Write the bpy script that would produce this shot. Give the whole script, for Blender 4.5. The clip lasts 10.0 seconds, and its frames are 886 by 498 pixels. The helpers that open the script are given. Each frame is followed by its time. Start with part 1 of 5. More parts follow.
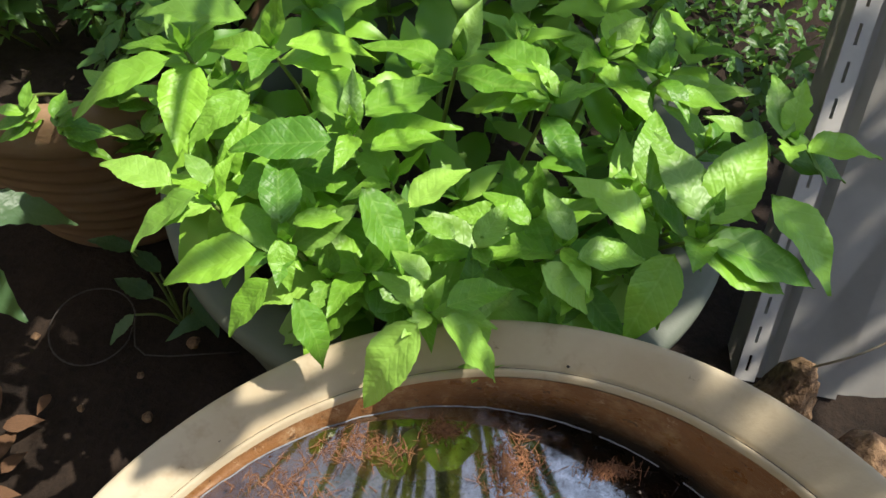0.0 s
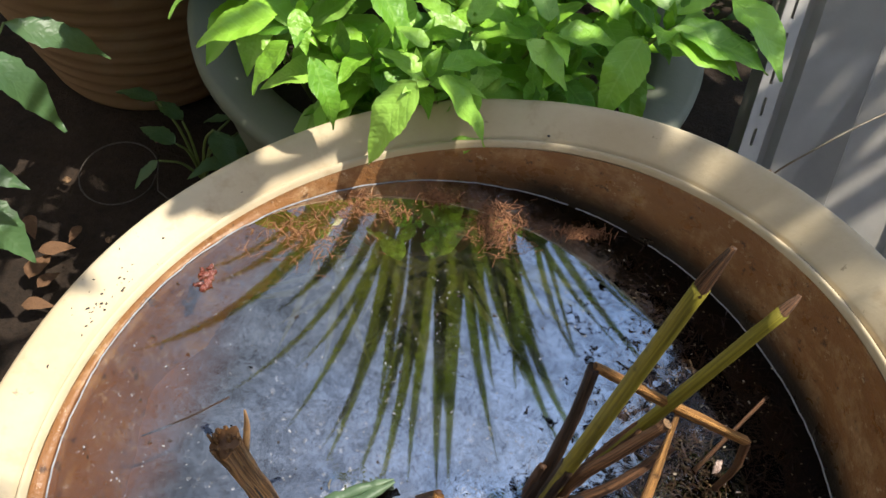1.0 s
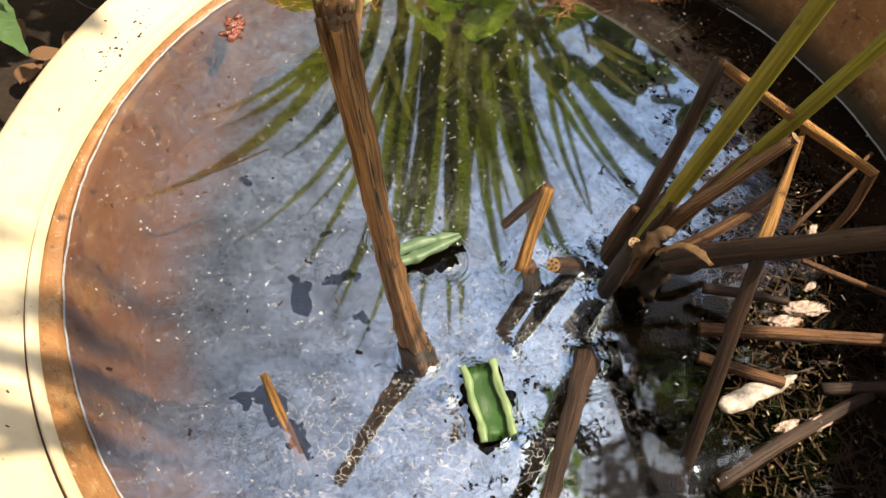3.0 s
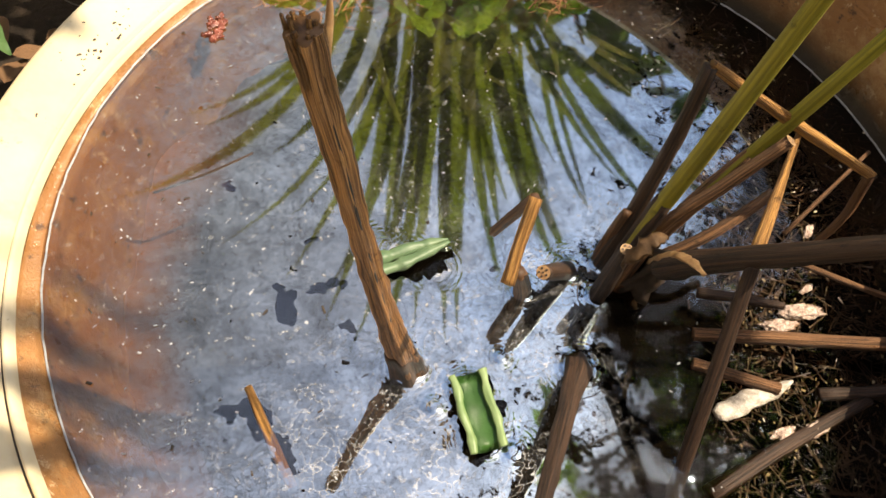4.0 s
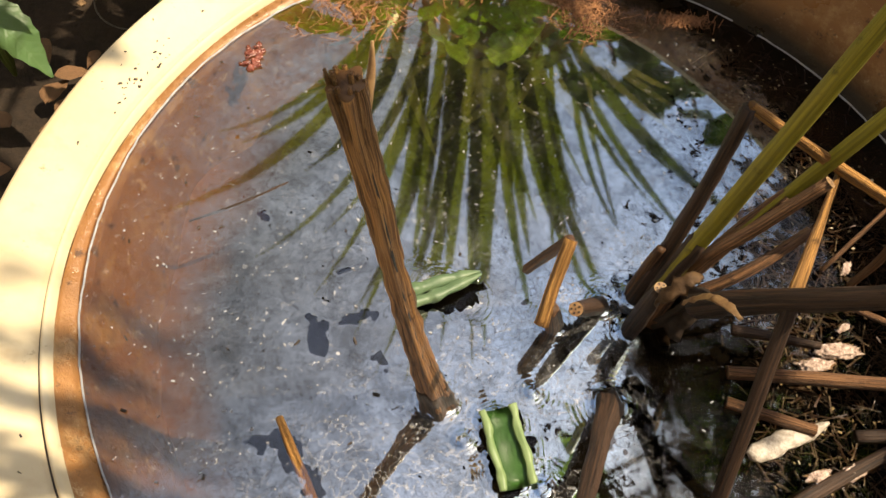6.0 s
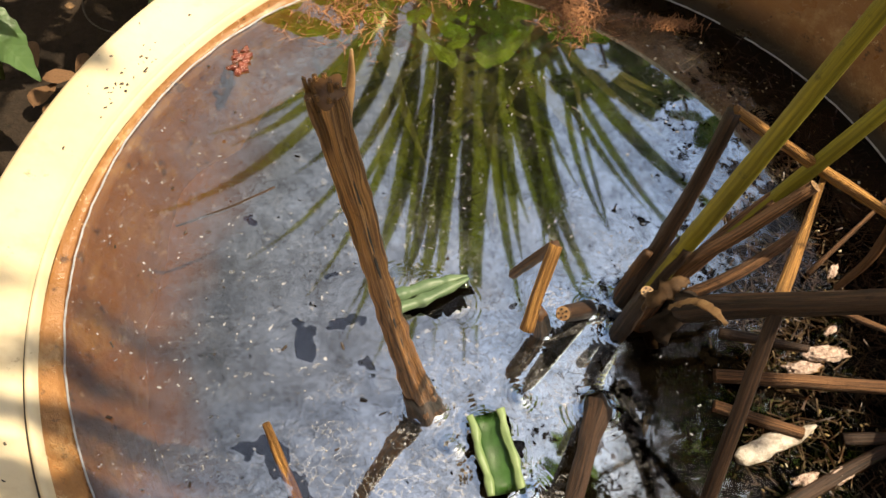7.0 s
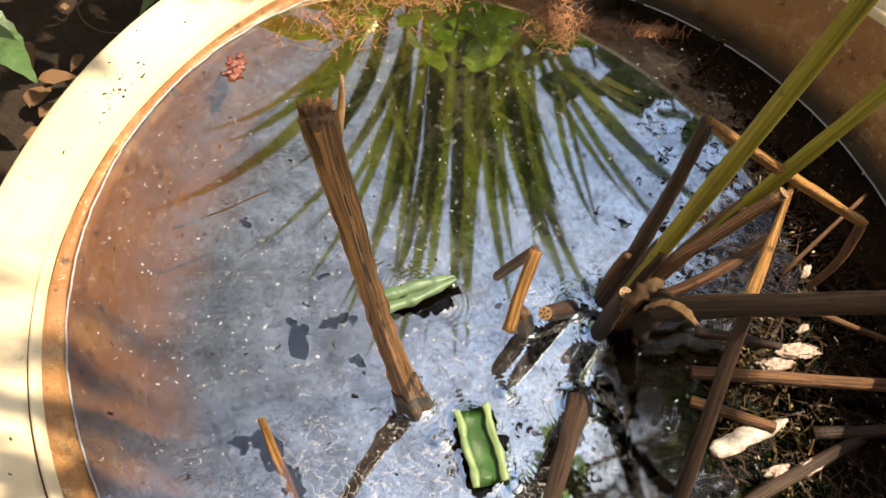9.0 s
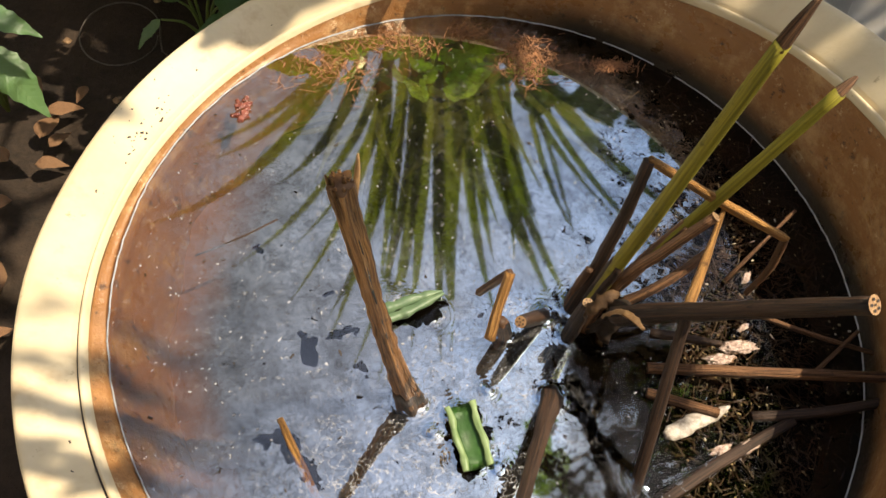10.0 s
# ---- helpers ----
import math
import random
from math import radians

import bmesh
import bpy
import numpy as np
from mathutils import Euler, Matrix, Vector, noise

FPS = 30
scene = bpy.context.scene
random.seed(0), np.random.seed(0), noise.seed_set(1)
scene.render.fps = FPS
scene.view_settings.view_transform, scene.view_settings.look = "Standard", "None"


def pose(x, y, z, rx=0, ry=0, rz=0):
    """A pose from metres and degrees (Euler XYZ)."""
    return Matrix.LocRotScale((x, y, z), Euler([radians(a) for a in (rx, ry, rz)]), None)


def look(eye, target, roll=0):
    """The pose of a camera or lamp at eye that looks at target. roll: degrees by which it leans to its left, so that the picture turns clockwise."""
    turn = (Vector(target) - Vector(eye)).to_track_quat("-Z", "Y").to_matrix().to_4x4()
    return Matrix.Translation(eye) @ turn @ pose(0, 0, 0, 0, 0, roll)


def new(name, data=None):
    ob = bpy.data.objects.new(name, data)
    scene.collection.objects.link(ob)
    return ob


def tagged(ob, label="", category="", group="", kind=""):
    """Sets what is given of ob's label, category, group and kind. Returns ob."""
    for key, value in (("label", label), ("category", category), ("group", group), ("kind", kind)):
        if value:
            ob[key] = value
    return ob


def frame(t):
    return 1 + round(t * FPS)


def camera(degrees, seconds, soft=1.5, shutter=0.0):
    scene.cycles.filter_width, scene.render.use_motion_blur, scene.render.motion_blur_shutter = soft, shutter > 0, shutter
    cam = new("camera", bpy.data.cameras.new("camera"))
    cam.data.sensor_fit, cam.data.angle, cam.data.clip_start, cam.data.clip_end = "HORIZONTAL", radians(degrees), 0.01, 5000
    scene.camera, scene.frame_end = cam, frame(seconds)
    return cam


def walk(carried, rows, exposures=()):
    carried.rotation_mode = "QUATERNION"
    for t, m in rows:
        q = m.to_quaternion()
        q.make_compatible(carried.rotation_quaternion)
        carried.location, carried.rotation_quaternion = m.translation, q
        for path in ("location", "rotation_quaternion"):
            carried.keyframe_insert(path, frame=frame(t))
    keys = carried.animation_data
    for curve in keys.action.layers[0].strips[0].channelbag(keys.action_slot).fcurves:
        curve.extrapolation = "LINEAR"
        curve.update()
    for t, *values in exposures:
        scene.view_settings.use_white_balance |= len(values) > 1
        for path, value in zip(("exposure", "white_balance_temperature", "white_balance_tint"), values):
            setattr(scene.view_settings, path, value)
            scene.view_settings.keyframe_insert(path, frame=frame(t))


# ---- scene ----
cam = camera(57.5, 10.0)
ROWS = [
    (0.0, -0.0554, -0.0205, 0.5080, 37.86, -4.50, -0.95),
    (0.5, -0.0472, -0.0968, 0.5070, 37.45, -4.54, -0.79),
    (1.0, -0.0472, -0.1864, 0.4746, 36.80, -4.94, 0.17),
    (1.5, -0.0604, -0.2213, 0.4336, 34.58, -5.25, 1.10),
    (2.0, -0.0725, -0.2346, 0.3980, 32.16, -5.80, 1.31),
    (2.5, -0.0858, -0.2327, 0.3780, 30.87, -6.21, 0.52),
    (4.0, -0.0802, -0.2174, 0.3663, 29.36, -6.01, -0.78),
    (4.5, -0.0766, -0.2101, 0.3695, 29.60, -5.73, -0.29),
    (5.0, -0.0852, -0.2096, 0.3756, 29.71, -4.78, 0.57),
    (6.5, -0.0814, -0.2090, 0.3694, 30.32, -4.79, 1.00),
    (7.0, -0.0801, -0.2075, 0.3716, 30.29, -5.07, 0.57),
    (7.5, -0.0792, -0.2114, 0.3708, 30.13, -4.90, 0.56),
    (8.0, -0.0743, -0.2049, 0.3729, 30.26, -5.23, -0.09),
    (8.5, -0.0726, -0.2038, 0.3704, 30.17, -5.30, -0.24),
    (9.0, -0.0791, -0.2121, 0.3879, 29.88, -5.52, 0.30),
    (9.5, -0.0840, -0.2233, 0.4326, 30.73, -5.95, 0.65),
    (10.0, -0.0893, -0.2359, 0.4509, 30.11, -5.94, -1.63),
]
walk(cam, [(t, pose(*row)) for t, *row in ROWS],
     exposures=((0.0, 0.45, 6300, 10), (0.5, 0.58, 6300, 10), (1.0, 0.71, 6400, 10), (2.0, 0.95, 7150, 10), (2.5, 1.05, 7450, 10), (4.0, 1.17, 7850, 10), (5.0, 1.19, 8000, 10),
                (6.5, 0.84, 8300, 10), (7.5, 1.12, 8200, 10), (8.5, 1.24, 7900, 10), (9.5, 1.16, 7950, 10), (10.0, 0.97, 7650, 10)))


# ---- light ----
SUN_AZ, SUN_EL = 87.0, 63.0          # degrees from +y towards +x, and above the horizon
sun_dir = Vector((math.sin(radians(SUN_AZ)) * math.cos(radians(SUN_EL)),
                  math.cos(radians(SUN_AZ)) * math.cos(radians(SUN_EL)),
                  math.sin(radians(SUN_EL))))
sun_data = bpy.data.lights.new("sun", "SUN")
sun_data.energy, sun_data.angle, sun_data.color = 4.2, radians(0.5), (1.0, 0.93, 0.80)
sun = new("sun", sun_data)
sun.matrix_world = look(sun_dir * 20, (0, 0, 0))

world = bpy.data.worlds.new("sky")
scene.world = world
world.use_nodes = True
wn = world.node_tree
sky = wn.nodes.new("ShaderNodeTexSky")
sky.sky_type, sky.sun_disc = "NISHITA", False
sky.sun_elevation, sky.sun_rotation = radians(SUN_EL), radians(SUN_AZ)
sky.dust_density, sky.air_density = 1.3, 1.0
wn.nodes["Background"].inputs["Strength"].default_value = 0.132
wn.links.new(sky.outputs[0], wn.nodes["Background"].inputs["Color"])


# ---- materials ----
class Mat:
    """A node material, with short calls for its nodes."""

    def __init__(self, name):
        self.m = bpy.data.materials.new(name)
        self.m.use_nodes = True
        self.t = self.m.node_tree
        self.bsdf = self.t.nodes["Principled BSDF"]
        self.out = self.t.nodes["Material Output"]
        self.coord = self.t.nodes.new("ShaderNodeTexCoord")

    def node(self, kind):
        return self.t.nodes.new("ShaderNode" + kind)

    def link(self, a, b):
        self.t.links.new(a, b)

    def space(self, scale=(1, 1, 1), which="Object"):
        n = self.node("Mapping")
        n.inputs["Scale"].default_value = scale
        self.link(self.coord.outputs[which], n.inputs[0])
        return n.outputs[0]

    def noise(self, scale, detail=4, rough=0.6, at=None, distort=0.0):
        n = self.node("TexNoise")
        n.inputs["Scale"].default_value, n.inputs["Detail"].default_value = scale, detail
        n.inputs["Roughness"].default_value, n.inputs["Distortion"].default_value = rough, distort
        self.link(at if at is not None else self.coord.outputs["Object"], n.inputs["Vector"])
        return n.outputs["Fac"]

    def voronoi(self, scale, feature="F1", at=None):
        n = self.node("TexVoronoi")
        n.feature = feature
        n.inputs["Scale"].default_value = scale
        self.link(at if at is not None else self.coord.outputs["Object"], n.inputs["Vector"])
        return n.outputs["Distance"]

    def ramp(self, fac, *stops):
        n = self.node("ValToRGB")
        e = n.color_ramp.elements
        while len(e) < len(stops):
            e.new(0.5)
        for el, (p, c) in zip(e, stops):
            el.position = p
            el.color = (c, c, c, 1) if isinstance(c, (int, float)) else (*c, 1)
        self.link(fac, n.inputs[0])
        return n.outputs[0]

    def mix(self, fac, a, b, blend="MIX"):
        n = self.node("MixRGB")
        n.blend_type = blend
        for i, v in enumerate((fac, a, b)):
            s = n.inputs[i]
            if isinstance(v, (int, float)):
                s.default_value = v if i == 0 else (v, v, v, 1)
            elif isinstance(v, tuple):
                s.default_value = (*v, 1)
            else:
                self.link(v, s)
        return n.outputs[0]

    def math(self, op, a, b=0.0, clamp=False):
        n = self.node("Math")
        n.operation, n.use_clamp = op, clamp
        for v, s in ((a, n.inputs[0]), (b, n.inputs[1])):
            if isinstance(v, (int, float)):
                s.default_value = v
            else:
                self.link(v, s)
        return n.outputs[0]

    def axis(self, which, vec=None):
        n = self.node("SeparateXYZ")
        self.link(vec if vec is not None else self.coord.outputs["Object"], n.inputs[0])
        return n.outputs[which]

    def random(self):
        return self.node("ObjectInfo").outputs["Random"]

    def bump(self, height, strength=0.3, distance=0.002):
        n = self.node("Bump")
        n.inputs["Strength"].default_value, n.inputs["Distance"].default_value = strength, distance
        self.link(height, n.inputs["Height"])
        return n.outputs[0]

    def set(self, color=None, rough=0.6, normal=None, metal=0.0, spec=0.5, **more):
        b = self.bsdf
        for v, key in ((color, "Base Color"), (rough, "Roughness"), (normal, "Normal"), (metal, "Metallic"), (spec, "Specular IOR Level")):
            if v is None:
                continue
            if isinstance(v, (int, float)):
                b.inputs[key].default_value = v
            elif isinstance(v, tuple):
                b.inputs[key].default_value = (*v, 1)
            else:
                self.link(v, b.inputs[key])
        return self.m


def leaf_material(name, dark, light, vein, thin=0.42, gloss=0.42):
    """Soft green blade: midrib, side veins, blistered relief, light shining through."""
    k = Mat(name)
    u, v = k.math("ABSOLUTE", k.axis(0)), k.axis(1)
    side = k.math("SINE", k.math("MULTIPLY", k.math("SUBTRACT", v, k.math("MULTIPLY", u, 0.9)), 46.0))
    veins = k.math("MAXIMUM", k.ramp(side, (0.90, 0.0), (0.99, 0.8)), k.ramp(u, (0.006, 1.0), (0.018, 0.0)))
    blotch = k.noise(5.0, 3)
    chance = k.math("FRACT", k.math("ADD", k.random(), k.node("NewGeometry").outputs["Random Per Island"]))
    col = k.mix(k.math("ADD", k.math("MULTIPLY", chance, 0.75), k.math("MULTIPLY", blotch, 0.25)), dark, light)
    pale = k.ramp(k.math("FRACT", k.math("MULTIPLY", chance, 7.3)), (0.65, 0.0), (1.0, 0.32))
    col = k.mix(pale, col, vein)
    col = k.mix(k.math("MULTIPLY", veins, 0.16), col, vein)
    col = k.mix(k.ramp(k.noise(24.0, 2), (0.74, 0.0), (0.80, 0.35)), col, (0.24, 0.22, 0.06))
    height = k.math("SUBTRACT", k.math("MULTIPLY", k.noise(6.5, 2, 0.5), 0.75), k.math("MULTIPLY", k.ramp(side, (0.5, 0.0), (1.0, 1.0)), 0.06))
    normal = k.bump(height, 0.17, 0.03)
    k.set(col, gloss, normal, spec=0.6)
    tr = k.node("BsdfTranslucent")
    warm = k.mix(0.55, col, (0.42, 0.62, 0.05))
    k.link(warm, tr.inputs[0])
    mx = k.node("MixShader")
    mx.inputs[0].default_value = thin
    k.link(k.bsdf.outputs[0], mx.inputs[1])
    k.link(tr.outputs[0], mx.inputs[2])
    k.link(mx.outputs[0], k.out.inputs[0])
    return k.m


M_BASIL = leaf_material("basil_leaf", (0.050, 0.19, 0.012), (0.36, 0.68, 0.055), (0.52, 0.76, 0.19), 0.17, 0.46)
M_HERB = leaf_material("herb_leaf", (0.06, 0.17, 0.035), (0.16, 0.34, 0.07), (0.3, 0.42, 0.14))
M_BROAD = leaf_material("broad_leaf", (0.07, 0.16, 0.06), (0.14, 0.26, 0.11), (0.25, 0.36, 0.18))


def green_stem():
    k = Mat("green_stem")
    col = k.mix(k.noise(30, 3), (0.10, 0.17, 0.03), (0.22, 0.26, 0.07))
    return k.set(col, 0.5, k.bump(k.noise(200, 2), 0.2, 0.001))


def basin_rim():
    k = Mat("basin_rim_slip")
    big, fine = k.noise(9, 5, 0.65), k.noise(70, 5, 0.7)
    col = k.mix(k.ramp(big, (0.35, 0.0), (0.7, 1.0)), (0.50, 0.395, 0.245), (0.63, 0.535, 0.37))
    col = k.mix(k.ramp(k.noise(26, 4, 0.7), (0.56, 0.0), (0.72, 0.55)), col, (0.36, 0.24, 0.13))
    col = k.mix(k.ramp(fine, (0.66, 0.0), (0.74, 0.7)), col, (0.13, 0.08, 0.04))
    return k.set(col, 0.62, k.bump(k.math("ADD", big, k.math("MULTIPLY", fine, 0.5)), 0.35, 0.003), spec=0.35)


def basin_clay():
    k = Mat("basin_clay")
    big, fine = k.noise(14, 5, 0.65), k.noise(110, 4, 0.7)
    rings = k.noise(6, 3, 0.5, k.space((1, 1, 14)))
    col = k.mix(big, (0.23, 0.105, 0.036), (0.39, 0.190, 0.068))
    col = k.mix(k.math("MULTIPLY", rings, 0.6), col, (0.20, 0.085, 0.035))
    col = k.mix(k.ramp(fine, (0.60, 0.0), (0.68, 0.9)), col, (0.07, 0.035, 0.02))
    col = k.mix(k.ramp(k.noise(75, 5, 0.8), (0.60, 0.0), (0.67, 0.6)), col, (0.72, 0.56, 0.37))
    col = k.mix(k.ramp(k.noise(36, 6, 0.75), (0.50, 0.0), (0.66, 0.55)), col, (0.55, 0.36, 0.18))
    # shade of the right-hand wall put into the colour, darkest at the waterline
    right_shade = k.ramp(k.math("ADD", k.axis(2), k.math("MULTIPLY", k.math("SUBTRACT", k.noise(50, 4), 0.5), 0.006)), (0.296, 1.0), (0.322, 0.0))
    right_shade = k.math("MULTIPLY", right_shade, k.ramp(k.math("ADD", k.axis(0), 0.5), (0.47, 0.0), (0.57, 1.0)))
    col = k.mix(right_shade, col, (0.018, 0.013, 0.009))
    wet = k.ramp(k.noise(40, 4), (0.35, 0.22), (0.65, 0.6))
    return k.set(col, wet, k.bump(k.math("ADD", rings, k.math("MULTIPLY", k.noise(160, 4, 0.7), 0.8)), 0.5, 0.003))


def old_terracotta():
    k = Mat("old_terracotta")
    big = k.noise(11, 5, 0.65)
    rings = k.noise(4, 3, 0.5, k.space((1, 1, 12)))
    col = k.mix(big, (0.25, 0.145, 0.072), (0.40, 0.25, 0.135))
    col = k.mix(k.ramp(k.noise(20, 4), (0.55, 0.0), (0.8, 0.6)), col, (0.34, 0.28, 0.21))
    return k.set(col, 0.75, k.bump(k.math("ADD", big, rings), 0.4, 0.004))


def grey_glaze():
    k = Mat("grey_cement_pot")
    big, fine = k.noise(10, 5, 0.6), k.noise(90, 4, 0.7)
    col = k.mix(big, (0.11, 0.13, 0.09), (0.19, 0.205, 0.155))
    col = k.mix(k.ramp(fine, (0.6, 0.0), (0.75, 0.5)), col, (0.17, 0.18, 0.13))
    return k.set(col, 0.6, k.bump(fine, 0.25, 0.002))


def soil(name, dark, light, rough=0.95):
    k = Mat(name)
    big, fine = k.noise(9, 6, 0.7), k.noise(120, 5, 0.75)
    col = k.mix(k.ramp(k.math("ADD", k.math("MULTIPLY", big, 0.6), k.math("MULTIPLY", fine, 0.4)), (0.35, 0.0), (0.68, 1.0)), dark, light)
    return k.set(col, rough, k.bump(k.math("ADD", big, k.math("MULTIPLY", fine, 0.7)), 0.7, 0.008), spec=0.3)


def mud():
    """Dark silt that thins out over the clay towards the basin's wall."""
    k = Mat("basin_mud")
    x, y = k.axis(0), k.axis(1)
    r = k.math("SQRT", k.math("ADD", k.math("MULTIPLY", x, x), k.math("MULTIPLY", y, y)))
    edge = k.math("ADD", r, k.math("MULTIPLY", k.math("SUBTRACT", k.noise(14, 4), 0.5), 0.045))
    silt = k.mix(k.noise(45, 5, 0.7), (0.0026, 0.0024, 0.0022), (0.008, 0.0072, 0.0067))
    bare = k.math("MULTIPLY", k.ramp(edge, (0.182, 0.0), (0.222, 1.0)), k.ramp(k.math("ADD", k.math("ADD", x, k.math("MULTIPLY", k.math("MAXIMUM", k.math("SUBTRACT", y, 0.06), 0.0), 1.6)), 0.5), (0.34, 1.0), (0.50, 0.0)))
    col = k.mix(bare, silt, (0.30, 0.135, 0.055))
    return k.set(col, 0.95, k.bump(k.noise(90, 5, 0.7), 0.6, 0.004), spec=0.05)


def dry_stem(name, dark, light, fibres=26, relief=1.0, sodden=None):
    """Fibrous dried stalk; the fibres run along the local z axis stored in the UV map."""
    k = Mat(name)
    uv = k.node("UVMap").outputs[0]
    mp = k.node("Mapping")
    mp.inputs["Scale"].default_value = (fibres, 0.7, 1)
    k.link(uv, mp.inputs[0])
    fib = k.noise(2.0, 5, 0.7, mp.outputs[0])
    spots = k.noise(150, 3, 0.7)
    mp2 = k.node("Mapping")
    mp2.inputs["Scale"].default_value = (6, 0.16, 1)
    k.link(uv, mp2.inputs[0])
    crack = k.ramp(k.math("ABSOLUTE", k.math("SUBTRACT", k.noise(2.0, 3, 0.6, mp2.outputs[0]), 0.5)), (0.0, 1.0), (0.022, 0.0))
    col = k.mix(k.ramp(fib, (0.40, 0.0), (0.62, 1.0)), dark, light)
    col = k.mix(k.ramp(spots, (0.60, 0.0), (0.74, 0.7)), col, tuple(0.35 * c for c in dark))
    col = k.mix(k.math("MULTIPLY", crack, 0.85 * relief), col, tuple(0.3 * c for c in dark))
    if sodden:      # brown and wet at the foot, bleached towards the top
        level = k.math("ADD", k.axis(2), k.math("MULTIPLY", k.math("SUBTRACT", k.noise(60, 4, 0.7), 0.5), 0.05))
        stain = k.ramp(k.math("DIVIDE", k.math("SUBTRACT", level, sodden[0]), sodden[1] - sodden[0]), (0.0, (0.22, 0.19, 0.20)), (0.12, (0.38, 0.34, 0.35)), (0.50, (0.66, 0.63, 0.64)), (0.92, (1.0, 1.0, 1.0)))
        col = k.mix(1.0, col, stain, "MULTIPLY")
    return k.set(col, 0.62, k.bump(k.math("ADD", fib, k.math("SUBTRACT", k.math("MULTIPLY", spots, 0.4), crack)), relief, 0.0014), spec=0.35)


def plain(name, a, b, scale=40, rough=0.6, bump=0.3, dist=0.002):
    k = Mat(name)
    n = k.noise(scale, 5, 0.65)
    return k.set(k.mix(k.ramp(n, (0.3, 0.0), (0.7, 1.0)), a, b), rough, k.bump(n, bump, dist))


M_GREEN_STEM = green_stem()
M_RIM, M_CLAY, M_TERRA, M_GREY = basin_rim(), basin_clay(), old_terracotta(), grey_glaze()
M_GROUND = soil("ground_soil", (0.011, 0.008, 0.006), (0.050, 0.032, 0.021))
M_POT_SOIL = soil("pot_soil", (0.02, 0.014, 0.01), (0.07, 0.05, 0.035))
M_MUD = mud()
M_STRAW = dry_stem("straw_stem", (0.18, 0.068, 0.019), (0.80, 0.41, 0.120))
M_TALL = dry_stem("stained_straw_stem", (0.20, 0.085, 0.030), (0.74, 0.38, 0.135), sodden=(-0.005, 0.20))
M_BROWN = dry_stem("brown_stem", (0.050, 0.022, 0.011), (0.27, 0.130, 0.060), 18, 0.8)
M_DARK = dry_stem("dark_wet_stem", (0.013, 0.008, 0.006), (0.068, 0.035, 0.021), 13, 0.5)
M_OLIVE = dry_stem("olive_stem", (0.15, 0.13, 0.012), (0.27, 0.23, 0.022), 9, 0.25)
M_PITH = plain("pale_pith", (0.20, 0.10, 0.045), (0.36, 0.22, 0.10), 300)
M_HOLE = plain("dark_hollow", (0.014, 0.009, 0.006), (0.036, 0.022, 0.015), 200)
M_PANEL = plain("grey_painted_steel", (0.56, 0.53, 0.48), (0.68, 0.645, 0.585), 14, 0.42, 0.12)
M_ROCK = plain("laterite_rock", (0.07, 0.035, 0.018), (0.44, 0.27, 0.14), 70, 0.9, 1.0, 0.01)
M_FOLD = plain("folded_leaf_green", (0.12, 0.19, 0.075), (0.20, 0.275, 0.125), 60, 0.5, 0.3)
M_ROLL = plain("rolled_leaf_green", (0.052, 0.102, 0.050), (0.115, 0.172, 0.092), 60, 0.5, 0.3)
M_FOLD_IN = plain("folded_leaf_inside", (0.03, 0.10, 0.02), (0.06, 0.17, 0.035), 50, 0.45, 0.3)
M_ALGA = plain("water_weed", (0.04, 0.06, 0.008), (0.12, 0.14, 0.02), 40, 0.7, 0.2)
M_STRAP = leaf_material("strap_leaf", (0.050, 0.052, 0.010), (0.105, 0.098, 0.020), (0.13, 0.13, 0.04), 0.15)
M_SHRUB = leaf_material("shrub_leaf", (0.030, 0.060, 0.014), (0.065, 0.105, 0.024), (0.10, 0.14, 0.05), 0.12)
M_TREE = leaf_material("tree_leaf", (0.04, 0.10, 0.018), (0.09, 0.17, 0.03), (0.13, 0.2, 0.06), 0.3)
M_BARK = plain("bark", (0.08, 0.055, 0.04), (0.2, 0.15, 0.11), 30, 0.9, 0.8, 0.01)
M_FIBRE = plain("root_fibre", (0.06, 0.022, 0.010), (0.46, 0.205, 0.090), 330, 0.8, 0.6)
M_LITTER = plain("rotten_litter", (0.013, 0.0065, 0.0048), (0.060, 0.027, 0.016), 90, 0.45, 0.6)
M_CHIP = plain("pale_chips", (0.24, 0.18, 0.11), (0.50, 0.44, 0.33), 120, 0.7, 0.3)
M_DRYLEAF = plain("dry_leaf", (0.075, 0.037, 0.017), (0.20, 0.10, 0.045), 60, 0.8, 0.4)
M_RED = plain("red_pulp", (0.07, 0.016, 0.012), (0.26, 0.075, 0.05), 160, 0.25, 0.6)
M_PALE = plain("bleached_rind", (0.22, 0.18, 0.145), (0.60, 0.54, 0.47), 260, 0.25, 1.0)
M_HUSK = plain("wet_husk", (0.16, 0.09, 0.065), (0.72, 0.56, 0.48), 420, 0.14, 1.0)
M_PALE_GREY = plain("pale_grey", (0.17, 0.17, 0.18), (0.34, 0.34, 0.35), 200, 0.5, 0.3)
M_WALL = plain("added_wall", (0.36, 0.34, 0.29), (0.48, 0.45, 0.39), 6, 0.9, 0.4)
M_CURL = plain("torn_rind", (0.05, 0.025, 0.012), (0.20, 0.11, 0.05), 90, 0.7, 0.6)
M_WIRE = plain("rusty_wire", (0.04, 0.03, 0.025), (0.10, 0.08, 0.065), 200, 0.6, 0.2)


